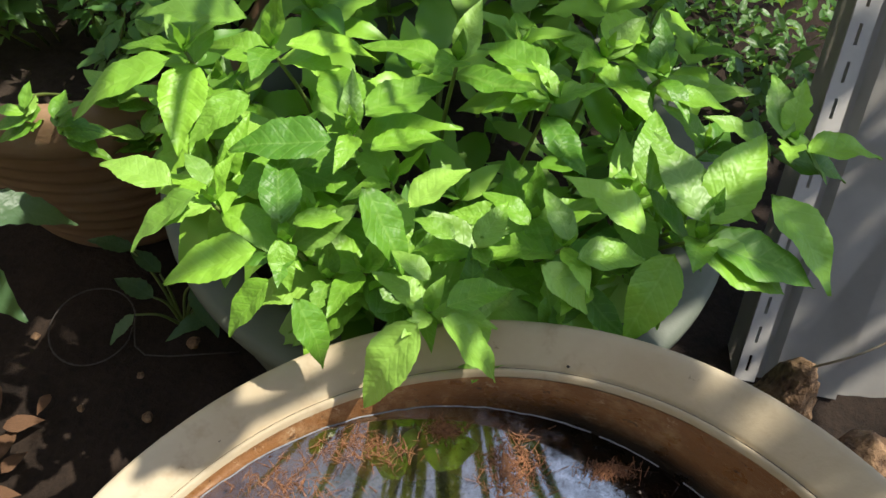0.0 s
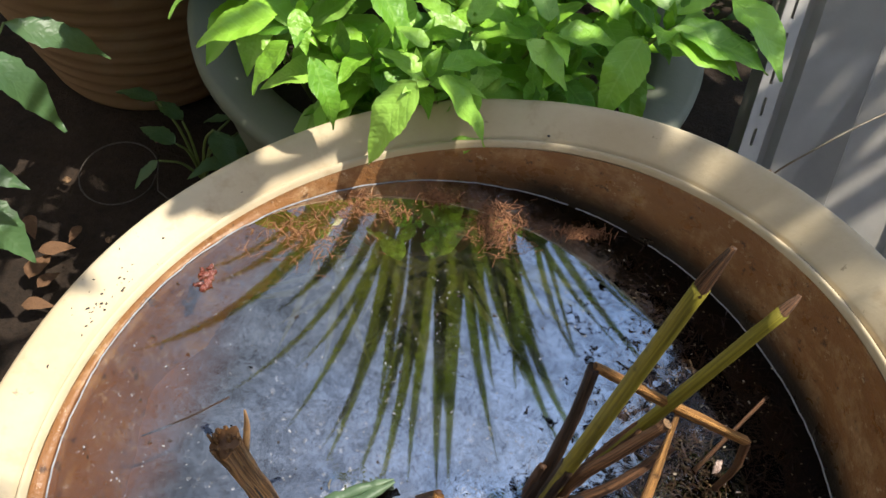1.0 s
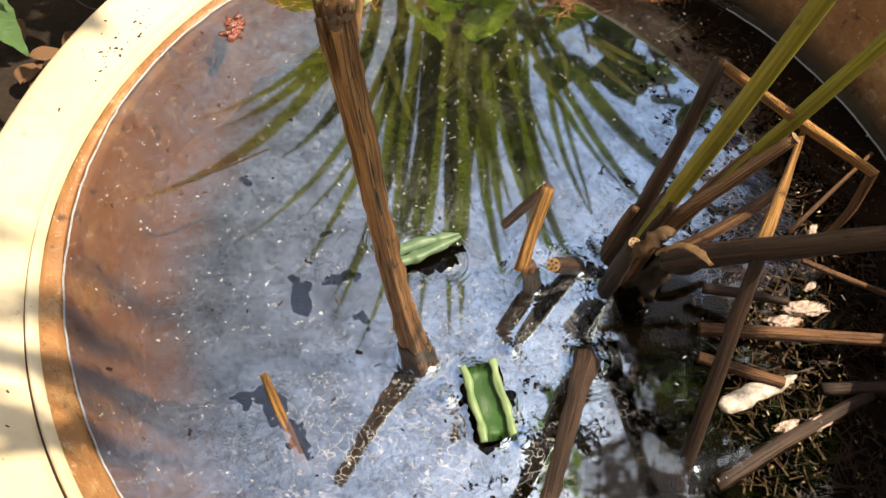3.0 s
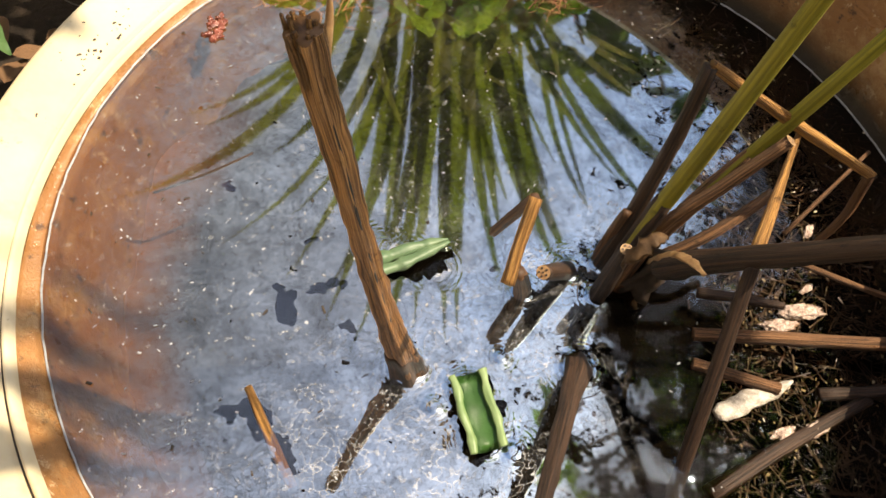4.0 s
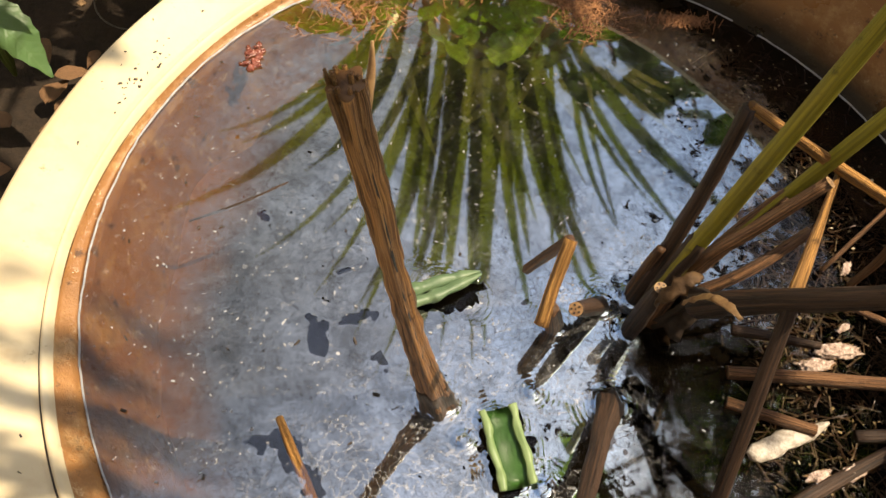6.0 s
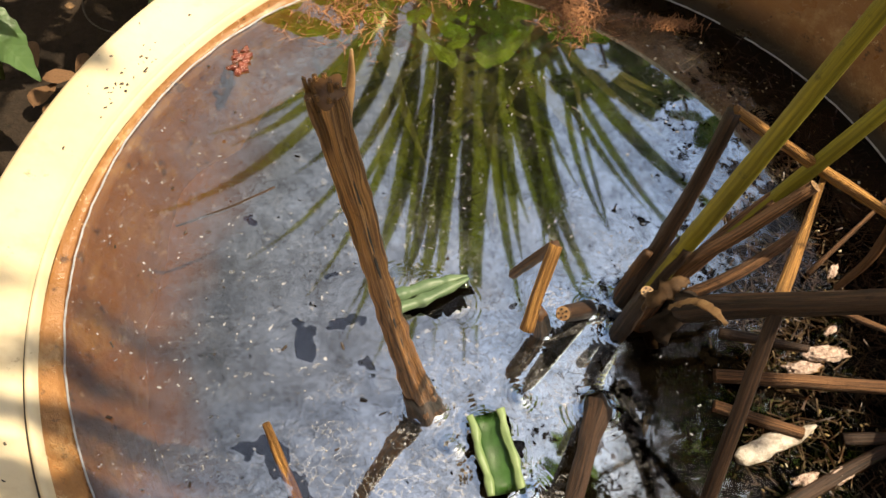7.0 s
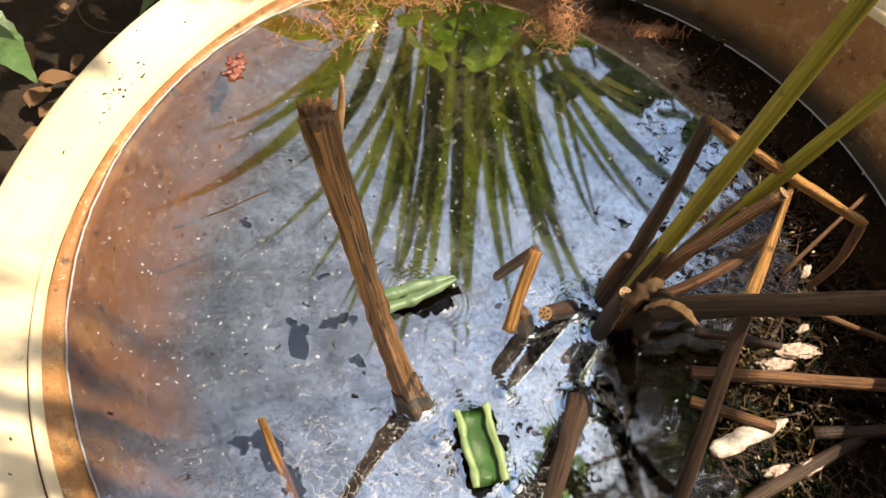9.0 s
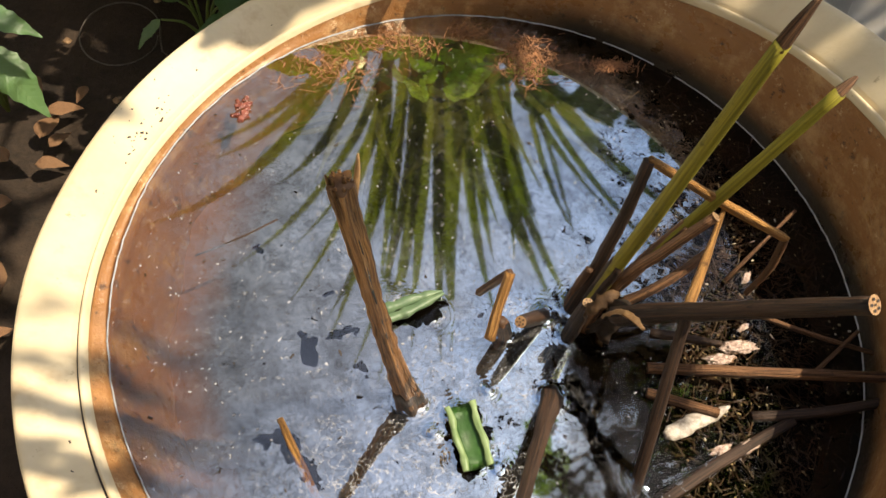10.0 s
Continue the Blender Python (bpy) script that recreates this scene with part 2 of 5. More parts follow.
def water_material():
    """Clear brown water: seen through, with a mirror that grows by Fresnel."""
    k = Mat("still_water")
    tr, gl, fr, mx = k.node("BsdfTransparent"), k.node("BsdfGlossy"), k.node("Fresnel"), k.node("MixShader")
    tr.inputs[0].default_value = (0.70, 0.63, 0.52, 1)
    gl.inputs["Roughness"].default_value = 0.02
    fr.inputs["IOR"].default_value = 1.34
    nrm = k.bump(k.math("ADD", k.noise(22, 2), k.math("MULTIPLY", k.noise(90, 3), 0.25)), 0.12, 0.004)
    k.link(nrm, gl.inputs["Normal"])
    k.link(nrm, fr.inputs["Normal"])
    for a, b in ((fr.outputs[0], mx.inputs[0]), (tr.outputs[0], mx.inputs[1]), (gl.outputs[0], mx.inputs[2]), (mx.outputs[0], k.out.inputs[0])):
        k.link(a, b)
    return k.m


def film_material():
    """Oily, cracked skin on the water: a strong thin-film mirror with dusty flakes."""
    k = Mat("surface_film")
    x = k.axis(0)
    warp = k.node("VectorMath")
    warp.operation = "MULTIPLY_ADD"
    n3 = k.node("TexNoise")
    n3.inputs["Scale"].default_value = 60
    k.link(k.coord.outputs["Object"], n3.inputs["Vector"])
    k.link(n3.outputs["Color"], warp.inputs[0])
    warp.inputs[1].default_value = (0.026, 0.026, 0.026)
    k.link(k.coord.outputs["Object"], warp.inputs[2])
    cells = k.ramp(k.voronoi(160, "DISTANCE_TO_EDGE", warp.outputs[0]), (0.0, 0.74), (0.08, 1.0))
    cells = k.mix(k.ramp(k.noise(11, 3), (0.36, 0.0), (0.54, 1.0)), 1.0, cells)
    blot = k.ramp(k.noise(18, 7, 0.75, distort=0.6), (0.28, 0.55), (0.58, 1.0))
    fine = k.math("MULTIPLY", k.ramp(k.noise(170, 4, 0.75), (0.3, 0.72), (0.6, 1.0)), k.ramp(k.noise(520, 3, 0.7), (0.30, 0.60), (0.50, 1.0)))
    flaky = k.ramp(k.noise(48, 9, 0.78, distort=0.4), (0.43, 0.66), (0.50, 0.90), (0.56, 1.0))
    hair = k.ramp(k.voronoi(330, "DISTANCE_TO_EDGE", warp.outputs[0]), (0.0, 0.55), (0.08, 1.0))
    hair = k.mix(k.ramp(k.noise(21, 4), (0.45, 0.0), (0.58, 1.0)), 1.0, hair)
    fac = k.math("MULTIPLY", k.math("MULTIPLY", k.math("MULTIPLY", cells, blot), fine), k.math("MULTIPLY", flaky, hair))
    thick = k.math("ADD", x, k.math("MULTIPLY", k.math("SUBTRACT", k.noise(7, 3), 0.5), 0.16))
    far = k.math("ADD", k.axis(1), k.math("MULTIPLY", k.math("SUBTRACT", k.noise(12, 3), 0.5), 0.08))
    fac = k.math("MULTIPLY", fac, k.ramp(k.math("ADD", far, 0.5), (0.56, 1.0), (0.68, 0.88)))
    fac = k.math("MULTIPLY", fac, k.ramp(k.math("ADD", thick, 0.5), (0.270, FILM * 0.14), (0.315, FILM * 0.48), (0.37, FILM * 0.80), (0.46, FILM)))
    # frayed edge towards the stalks, and small pin holes
    reach = k.math("MULTIPLY", k.math("SUBTRACT", k.math("SUBTRACT", x, 0.100), k.math("MULTIPLY", k.axis(1), 0.48)), 6.0)
    reach = k.math("ADD", reach, k.math("MULTIPLY", k.math("SUBTRACT", k.noise(38, 8, 0.82), 0.5), 3.8))
    reach = k.math("ADD", reach, k.math("MULTIPLY", k.math("SUBTRACT", k.noise(190, 4, 0.7), 0.5), 1.6))
    cover = k.ramp(k.math("ADD", reach, 0.5), (0.40, 1.0), (0.56, 0.0))
    dx, dy = k.math("SUBTRACT", x, 0.067), k.math("ADD", k.axis(1), 0.048)
    crown = k.math("SQRT", k.math("ADD", k.math("MULTIPLY", dx, dx), k.math("MULTIPLY", dy, dy)))
    crown = k.math("ADD", crown, k.math("MULTIPLY", k.math("SUBTRACT", k.noise(60, 5, 0.7), 0.5), 0.03))
    cover = k.math("MULTIPLY", cover, k.ramp(crown, (0.026, 0.0), (0.036, 1.0)))
    r = k.math("SQRT", k.math("ADD", k.math("MULTIPLY", x, x), k.math("MULTIPLY", k.axis(1), k.axis(1))))
    r = k.math("ADD", k.math("ADD", r, k.math("MULTIPLY", x, 0.30)), k.math("MULTIPLY", k.math("SUBTRACT", k.noise(45, 7, 0.85), 0.5), 0.10))
    cover = k.math("MULTIPLY", cover, k.ramp(r, (0.226, 1.0), (0.246, 0.0)))
    cover = k.math("MULTIPLY", cover, k.ramp(k.noise(100, 3, 0.65), (0.70, 1.0), (0.72, 0.0)))
    # film thinned at the near right, painting in the dark reflections there
    near = k.math("ADD", k.math("SUBTRACT", x, k.math("MULTIPLY", k.axis(1), 0.6)), k.math("MULTIPLY", k.math("SUBTRACT", k.noise(34, 6, 0.8), 0.5), 0.09))
    cover = k.math("MULTIPLY", cover, k.ramp(near, (0.080, 1.0), (0.110, 0.20)))
    fac = k.math("MULTIPLY", fac, cover)
    # mirror weakened further to the right for the same dark reflections
    fac = k.math("MULTIPLY", fac, k.ramp(k.math("ADD", x, k.math("MULTIPLY", k.math("SUBTRACT", k.noise(30, 4, 0.7), 0.5), 0.05)), (0.045, 1.0), (0.115, 0.75)))
    tr, gl, df = k.node("BsdfTransparent"), k.node("BsdfGlossy"), k.node("BsdfDiffuse")
    age = k.math("SUBTRACT", thick, k.math("MULTIPLY", k.axis(1), 0.55))
    k.link(k.mix(k.ramp(k.math("ADD", age, 0.5), (0.34, 0.0), (0.55, 1.0)), (1.0, 0.84, 0.64), (0.71, 0.87, 1.0)), gl.inputs["Color"])
    gl.inputs["Roughness"].default_value = 0.035
    df.inputs["Color"].default_value = (0.50, 0.50, 0.52, 1)
    k.link(k.bump(k.math("ADD", k.noise(5, 2), k.math("MULTIPLY", k.noise(45, 3), 0.06)), 0.05, 0.004), gl.inputs["Normal"])
    skin = k.math("MULTIPLY", k.ramp(k.noise(14, 6, 0.75, distort=1.0), (0.45, 0.0), (0.65, 1.0)), k.ramp(k.voronoi(95, "DISTANCE_TO_EDGE", warp.outputs[0]), (0.02, 0.25), (0.16, 1.0)))
    skin = k.math("MULTIPLY", skin, k.ramp(k.math("ADD", thick, 0.5), (0.36, 0.04), (0.48, 0.10)))
    dust = k.math("MAXIMUM", k.ramp(k.noise(240, 3, 0.6), (0.675, DUST), (0.71, 0.5)), skin)
    flake = k.ramp(k.voronoi(165, "DISTANCE_TO_EDGE", warp.outputs[0]), (0.0, 0.55), (0.05, 0.0))
    flake = k.math("MULTIPLY", flake, k.ramp(k.noise(26, 6, 0.8), (0.42, 0.0), (0.56, 1.0)))
    flake = k.math("MULTIPLY", flake, k.ramp(k.math("ADD", k.math("SUBTRACT", thick, k.axis(1)), 0.5), (0.42, 0.1), (0.58, 1.0)))
    dust = k.math("MAXIMUM", dust, flake)
    dust = k.math("MAXIMUM", dust, k.ramp(k.noise(430, 3, 0.65), (0.65, 0.0), (0.72, 0.30)))
    # loose pale scales, a few millimetres wide
    scales = k.math("MULTIPLY", k.ramp(k.noise(150, 2, 0.5), (0.67, 0.0), (0.685, 0.26)), k.ramp(k.noise(300, 4, 0.7), (0.36, 0.35), (0.56, 1.0)))
    dust = k.math("MAXIMUM", dust, k.math("MULTIPLY", scales, k.ramp(k.math("ADD", thick, 0.5), (0.30, 0.35), (0.46, 1.0))))
    dust = k.math("MULTIPLY", dust, k.ramp(k.math("ADD", far, 0.5), (0.50, 1.0), (0.60, 0.35)))
    dust = k.math("MULTIPLY", dust, cover)
    m1, m2 = k.node("MixShader"), k.node("MixShader")
    for a, b in ((fac, m1.inputs[0]), (tr.outputs[0], m1.inputs[1]), (gl.outputs[0], m1.inputs[2]),
                 (dust, m2.inputs[0]), (m1.outputs[0], m2.inputs[1]), (df.outputs[0], m2.inputs[2]), (m2.outputs[0], k.out.inputs[0])):
        k.link(a, b)
    return k.m


FILM, DUST = 0.92, 0.01
M_WATER, M_FILM = water_material(), film_material()


def thin_film():
    """Young skin in the torn places: mirrors less than the old one."""
    k = Mat("thin_film")
    tr, gl, mx = k.node("BsdfTransparent"), k.node("BsdfGlossy"), k.node("MixShader")
    gl.inputs["Roughness"].default_value = 0.03
    gl.inputs["Color"].default_value = (0.84, 0.83, 0.84, 1)
    k.link(k.ramp(k.noise(90, 5, 0.7), (0.3, 0.09), (0.7, 0.17)), mx.inputs[0])
    for a, b in ((tr.outputs[0], mx.inputs[1]), (gl.outputs[0], mx.inputs[2]), (mx.outputs[0], k.out.inputs[0])):
        k.link(a, b)
    return k.m


M_THIN = thin_film()


# ---- helpers of this scene ----
rng = random.Random(7)


def mesh_of(name, bm, material, smooth=True):
    me = bpy.data.meshes.new(name)
    bm.to_mesh(me)
    bm.free()
    me.materials.append(material)
    if smooth:
        me.polygons.foreach_set("use_smooth", [True] * len(me.polygons))
    return me


def thing(name, bm, material, label, category, group="", kind="", smooth=True):
    """A top-level thing of one mesh."""
    return tagged(new(name, mesh_of(name, bm, material, smooth)), label, category, group, kind)


def part(name, bm, material, parent, label="", smooth=True):
    """One mesh under a thing or a part."""
    ob = new(name, mesh_of(name, bm, material, smooth))
    ob.parent = parent
    return tagged(ob, label)


def share(name, mesh, parent, matrix, label=""):
    """A further object on a mesh that is there already."""
    ob = new(name, mesh)
    ob.parent = parent
    ob.matrix_basis = matrix
    return tagged(ob, label)


def base(name, label, category, group="", at=(0, 0, 0)):
    ob = new(name)
    ob.empty_display_size = 0.02
    ob.location = at
    return tagged(ob, label, category, group)


def rings(bm, loops, close=True, cap_first=False, cap_last=False):
    """Joins loops of points, each as long as the next, into a skin."""
    rows = [[bm.verts.new(p) for p in loop] for loop in loops]
    n = len(rows[0])
    for a, b in zip(rows, rows[1:]):
        for i in range(n if close else n - 1):
            j = (i + 1) % n
            bm.faces.new((a[i], a[j], b[j], b[i]))
    if cap_first:
        bm.faces.new(rows[0][::-1])
    if cap_last:
        bm.faces.new(rows[-1])
    return rows


def lathe(profile, n=96, centre=(0, 0, 0)):
    cx, cy, cz = centre
    bm = bmesh.new()
    loops = [[(cx + r * math.cos(2 * math.pi * i / n), cy + r * math.sin(2 * math.pi * i / n), cz + z) for i in range(n)] for r, z in profile]
    rings(bm, loops)
    return bm


def smooth_path(points, steps):
    """Catmull-Rom through (x, y, z, radius) rows."""
    p = [Vector(q) for q in points]
    p = [p[0] * 2 - p[1]] + p + [p[-1] * 2 - p[-2]]
    out = []
    for i in range(1, len(p) - 2):
        a, b, c, d = p[i - 1:i + 3]
        for s in range(steps):
            t = s / steps
            out.append(0.5 * ((2 * b) + (c - a) * t + (2 * a - 5 * b + 4 * c - d) * t * t + (3 * b - a - 3 * c + d) * t ** 3))
    out.append(p[-2])
    return out


def tube(points, steps=6, sides=12, ridge=0.1, lumps=5, wobble=0.06, seed=0.0, smooth=True, caps=True):
    """A stalk along (x, y, z, radius) rows, ridged and uneven, with a UV map that runs along it."""
    rows = smooth_path(points, steps) if smooth else [Vector(q) for q in points]
    bm = bmesh.new()
    uv = bm.loops.layers.uv.new("UVMap")
    side = None
    loops, along, length = [], [], 0.0
    for i, q in enumerate(rows):
        a, b = rows[max(i - 1, 0)], rows[min(i + 1, len(rows) - 1)]
        d = (b - a).to_3d().normalized()
        if side is None:
            side = d.orthogonal().normalized()
        side = (side - d * side.dot(d)).normalized()
        up = d.cross(side)
        if i:
            length += (rows[i].to_3d() - rows[i - 1].to_3d()).length
        along.append(length)
        loop = []
        for k in range(sides):
            th = 2 * math.pi * k / sides
            r = q[3] * (1 + ridge * math.sin(lumps * th + seed) + wobble * noise.noise(Vector((math.cos(th) * 1.5, math.sin(th) * 1.5, length * 90 + seed * 7))))
            loop.append(q.to_3d() + (side * math.cos(th) + up * math.sin(th)) * r)
        loops.append(loop)
    vs = [[bm.verts.new(p) for p in loop] for loop in loops]
    for i in range(len(vs) - 1):
        for k in range(sides):
            j = (k + 1) % sides
            f = bm.faces.new((vs[i][k], vs[i][j], vs[i + 1][j], vs[i + 1][k]))
            for lp, (u, v) in zip(f.loops, ((k, i), (k + 1, i), (k + 1, i + 1), (k, i + 1))):
                lp[uv].uv = (u / sides, along[v] * 12)
    if caps:
        bm.faces.new(vs[0][::-1])
        bm.faces.new(vs[-1])
    return bm


def disc(centre, normal, radius, n=14):
    bm = bmesh.new()
    q = Vector(normal).normalized().to_track_quat("Z", "Y").to_matrix()
    bm.faces.new([bm.verts.new(Vector(centre) + q @ Vector((radius * math.cos(2 * math.pi * i / n), radius * math.sin(2 * math.pi * i / n), 0))) for i in range(n)])
    return bm


def cut_end(parent, at, toward, radius):
    """The sawn face of a hollow stalk: pale pith with a ring of dark channels."""
    d = (Vector(at) - Vector(toward)).normalized()
    face = part("cut_face", disc(Vector(at) + d * 0.0004, d, radius * 0.93), M_PITH, parent, "pale cut face with hollow channels", smooth=False)
    q = d.to_track_quat("Z", "Y").to_matrix()
    for k in range(6):
        r = 0 if k == 0 else radius * 0.55
        off = q @ Vector((r * math.cos(k * 1.2566), r * math.sin(k * 1.2566), 0))
        part("channel", disc(Vector(at) + d * 0.0009 + off, d, radius * (0.16 if k else 0.12), 8), M_HOLE, face, smooth=False)


# ---- basin, standing askew, its far right side raised ----
LEDGE_C, LEDGE_Z, SLANT = Vector((-0.0075, -0.0005)), 0.0542, Vector((0.2005, -0.0775))
UP = Vector((-SLANT.x, -SLANT.y, 1.0)).normalized()
ACROSS = Vector((1.0, 0.0, SLANT.x)).normalized()
ALONG = UP.cross(ACROSS)
GROUND = -0.29


def ledge_height(x, y):
    return LEDGE_Z + SLANT.x * x + SLANT.y * y


def tilted_ring(radius, lift, n=160, wave=0.0):
    mid = Vector((LEDGE_C.x, LEDGE_C.y, ledge_height(*LEDGE_C)))
    out = []
    for i in range(n):
        th = 2 * math.pi * i / n
        r = radius + wave * noise.noise(Vector((math.cos(th) * 2, math.sin(th) * 2, radius * 40)))
        h = lift + 0.5 * wave * noise.noise(Vector((math.cos(th) * 3, math.sin(th) * 3, 7.0)))
        out.append(mid + ACROSS * (r * math.cos(th)) + ALONG * (r * math.sin(th)) + UP * h)
    return out


def level_ring(radius, z, n=160, centre=(0.0, 0.0)):
    return [(centre[0] + radius * math.cos(2 * math.pi * i / n), centre[1] + radius * math.sin(2 * math.pi * i / n), z) for i in range(n)]


basin = base("water_basin", "round cream-rimmed terracotta basin, standing askew, full of stagnant water", "basin", at=(0, 0, GROUND))
bm = bmesh.new()
rings(bm, [tilted_ring(r, h, wave=0.0016) for r, h in ((0.2428, -0.0028), (0.2436, 0.0006), (0.2446, 0.0022), (0.2458, 0.0026), (0.2468, 0.0016), (0.2474, -0.0012), (0.2482, -0.0012), (0.2490, 0.0020), (0.2506, 0.0036), (0.2550, 0.0076),
                                                       (0.2600, 0.0118), (0.2650, 0.0156), (0.2690, 0.0182), (0.2722, 0.0194), (0.2745, 0.0188), (0.2763, 0.0160), (0.2768, 0.0110), (0.2760, 0.0020), (0.2725, -0.0080), (0.2660, -0.0150), (0.2560, -0.0180))])
bmesh.ops.translate(bm, vec=(0, 0, -GROUND), verts=bm.verts)
part("rim", bm, M_RIM, basin, "broad cream slip-coated rim with a groove")
# dark strip laid in the groove so that its line reads darker
bm = bmesh.new()
rings(bm, [tilted_ring(0.2473, -0.0002, wave=0.0016), tilted_ring(0.2483, -0.0002, wave=0.0016)])
bmesh.ops.translate(bm, vec=(0, 0, -GROUND), verts=bm.verts)
part("groove_dirt", bm, M_HOLE, basin, "thin dark strip along the groove")
bm = bmesh.new()
inner = [tilted_ring(0.2427, -0.0026), tilted_ring(0.2421, -0.0065), level_ring(0.2395, 0.008), level_ring(0.2364, -0.001), level_ring(0.2335, -0.010), level_ring(0.2275, -0.024), level_ring(0.2190, -0.042), level_ring(0.205, -0.075), level_ring(0.178, -0.15), level_ring(0.15, -0.24)]
# on the low side the wall starts under the ledge at the water's height
for loop in inner[2:4]:
    for i, (x, y, z) in enumerate(loop):
        loop[i] = (x, y, min(z, ledge_height(x, y) - 0.008))
rings(bm, inner, cap_last=True)
bmesh.ops.translate(bm, vec=(0, 0, -GROUND), verts=bm.verts)
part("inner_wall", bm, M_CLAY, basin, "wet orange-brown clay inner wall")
bm = bmesh.new()
rings(bm, [tilted_ring(0.2565, -0.0175), tilted_ring(0.248, -0.026), level_ring(0.242, -0.085), level_ring(0.230, -0.15), level_ring(0.200, -0.24), level_ring(0.180, GROUND)], cap_last=True)
bmesh.ops.translate(bm, vec=(0, 0, -GROUND), verts=bm.verts)
part("body", bm, M_TERRA, basin, "tapering terracotta body")

# ---- water, mud bed and torn film ----
bm = bmesh.new()
bm.faces.new([bm.verts.new(p) for p in level_ring(0.2385, 0.0)])
tagged(new("water", mesh_of("water", bm, M_WATER, False)), "still brown water filling the basin", "water", kind="structure")


def mud_height(x, y):
    r = math.hypot(x, y) / 0.237
    side = max(0.0, min(1.0, (x - 0.03) / 0.14))
    lip = max(0.0, (r - 0.74) / 0.26)
    h = -0.075 + 0.035 * side + 0.012 * r * r + 0.018 * lip ** 1.6 * (1 - side)
    return h + 0.012 * noise.noise(Vector((x * 18, y * 18, 3))) + 0.006 * noise.noise(Vector((x * 60, y * 60, 8)))


bm = bmesh.new()
N = 70
grid = {}
for i in range(N + 1):
    for j in range(N + 1):
        x, y = -0.248 + 0.496 * i / N, -0.248 + 0.496 * j / N
        if math.hypot(x, y) < 0.246:
            grid[i, j] = bm.verts.new((x, y, mud_height(x, y)))
for (i, j), v in list(grid.items()):
    q = [grid.get(k) for k in ((i, j), (i + 1, j), (i + 1, j + 1), (i, j + 1))]
    if all(q):
        bm.faces.new(q)
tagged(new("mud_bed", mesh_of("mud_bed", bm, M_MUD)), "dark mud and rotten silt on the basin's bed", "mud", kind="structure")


def torn(x, y):
    """The number of the tear or painted leaf reflection that (x, y) lies in, or None where the skin on the water is
    whole.
    """
    n1 = noise.noise(Vector((x * 55, y * 55, 1.7)))
    n2 = noise.noise(Vector((x * 140, y * 140, 5.1)))
    jag = 0.005 * n1 + 0.005 * n2 + 0.004 * noise.noise(Vector((x * 420, y * 420, 9.0)))
    for number, (cx, cy, a, rx, ry) in enumerate(TEARS_AND_SHADE):
        dx, dy = x - cx, y - cy
        u, v = dx * math.cos(a) + dy * math.sin(a), -dx * math.sin(a) + dy * math.cos(a)
        if math.hypot(u / (rx + jag), v / (ry + jag)) < 1:
            return number
    return None


# where stalks and leaves pull the surface up: x, y, radius
PULLS = ((-0.0563, -0.0778, 0.0064), (0.0272, -0.0207, 0.0048), (0.0268, -0.0752, 0.0072), (0.0413, -0.0351, 0.0054), (0.0455, -0.0153, 0.0056), (0.0018, -0.0344, 0.0042), (0.0732, -0.1221, 0.0036), (-0.0215, -0.110, 0.0080), (-0.0245, -0.099, 0.0085), (-0.0275, -0.088, 0.0080),
         (-0.070, -0.011, 0.0040), (-0.0565, -0.0165, 0.0050), (-0.044, -0.022, 0.0040), (0.088, -0.056, 0.0040), (0.086, -0.071, 0.0040), (-0.0113, -0.0708, 0.0018), (-0.0440, -0.0966, 0.0020), (-0.008, -0.117, 0.0022))


def meniscus(x, y):
    h = 0.0
    for cx, cy, r in PULLS:
        d = math.hypot(x - cx, y - cy) - r
        if d < 0.012:
            d = max(0.0, d)
            h = max(h, 0.0011 * math.exp(-d / 0.0022)) + 0.00016 * math.exp(-d / 0.0040) * math.sin(d * 2300.0)
    return h


# second entry paints the rolled leaf's dark reflection; the others open the film
TEARS_AND_SHADE = ((-0.0234, -0.1005, 1.83, 0.0225, 0.0112), (-0.0520, -0.0205, 0.40, 0.0190, 0.0050), (-0.117, -0.113, -0.95, 0.022, 0.0034), (-0.137, -0.1005, 0.05, 0.010, 0.0012), (-0.1175, -0.046, -1.15, 0.011, 0.0026), (-0.1220, -0.036, -0.2, 0.005, 0.0012), (-0.093, -0.0335, 0.15, 0.010, 0.0014),
         (-0.1065, -0.0085, 0.4, 0.005, 0.0022), (-0.0845, -0.0585, -0.4, 0.005, 0.0012), (-0.012, -0.0215, 0.9, 0.0045, 0.0022), (0.018, -0.098, 0.5, 0.010, 0.003), (-0.150, 0.020, 0.3, 0.004, 0.0015))
N = 560
whole, thin = bmesh.new(), bmesh.new()
spots = {}
for i in range(N + 1):
    for j in range(N + 1):
        x, y = -0.2375 + 0.475 * i / N, -0.2375 + 0.475 * j / N
        if math.hypot(x, y) < 0.2365:
            spots[i, j] = (x, y, torn(x, y))
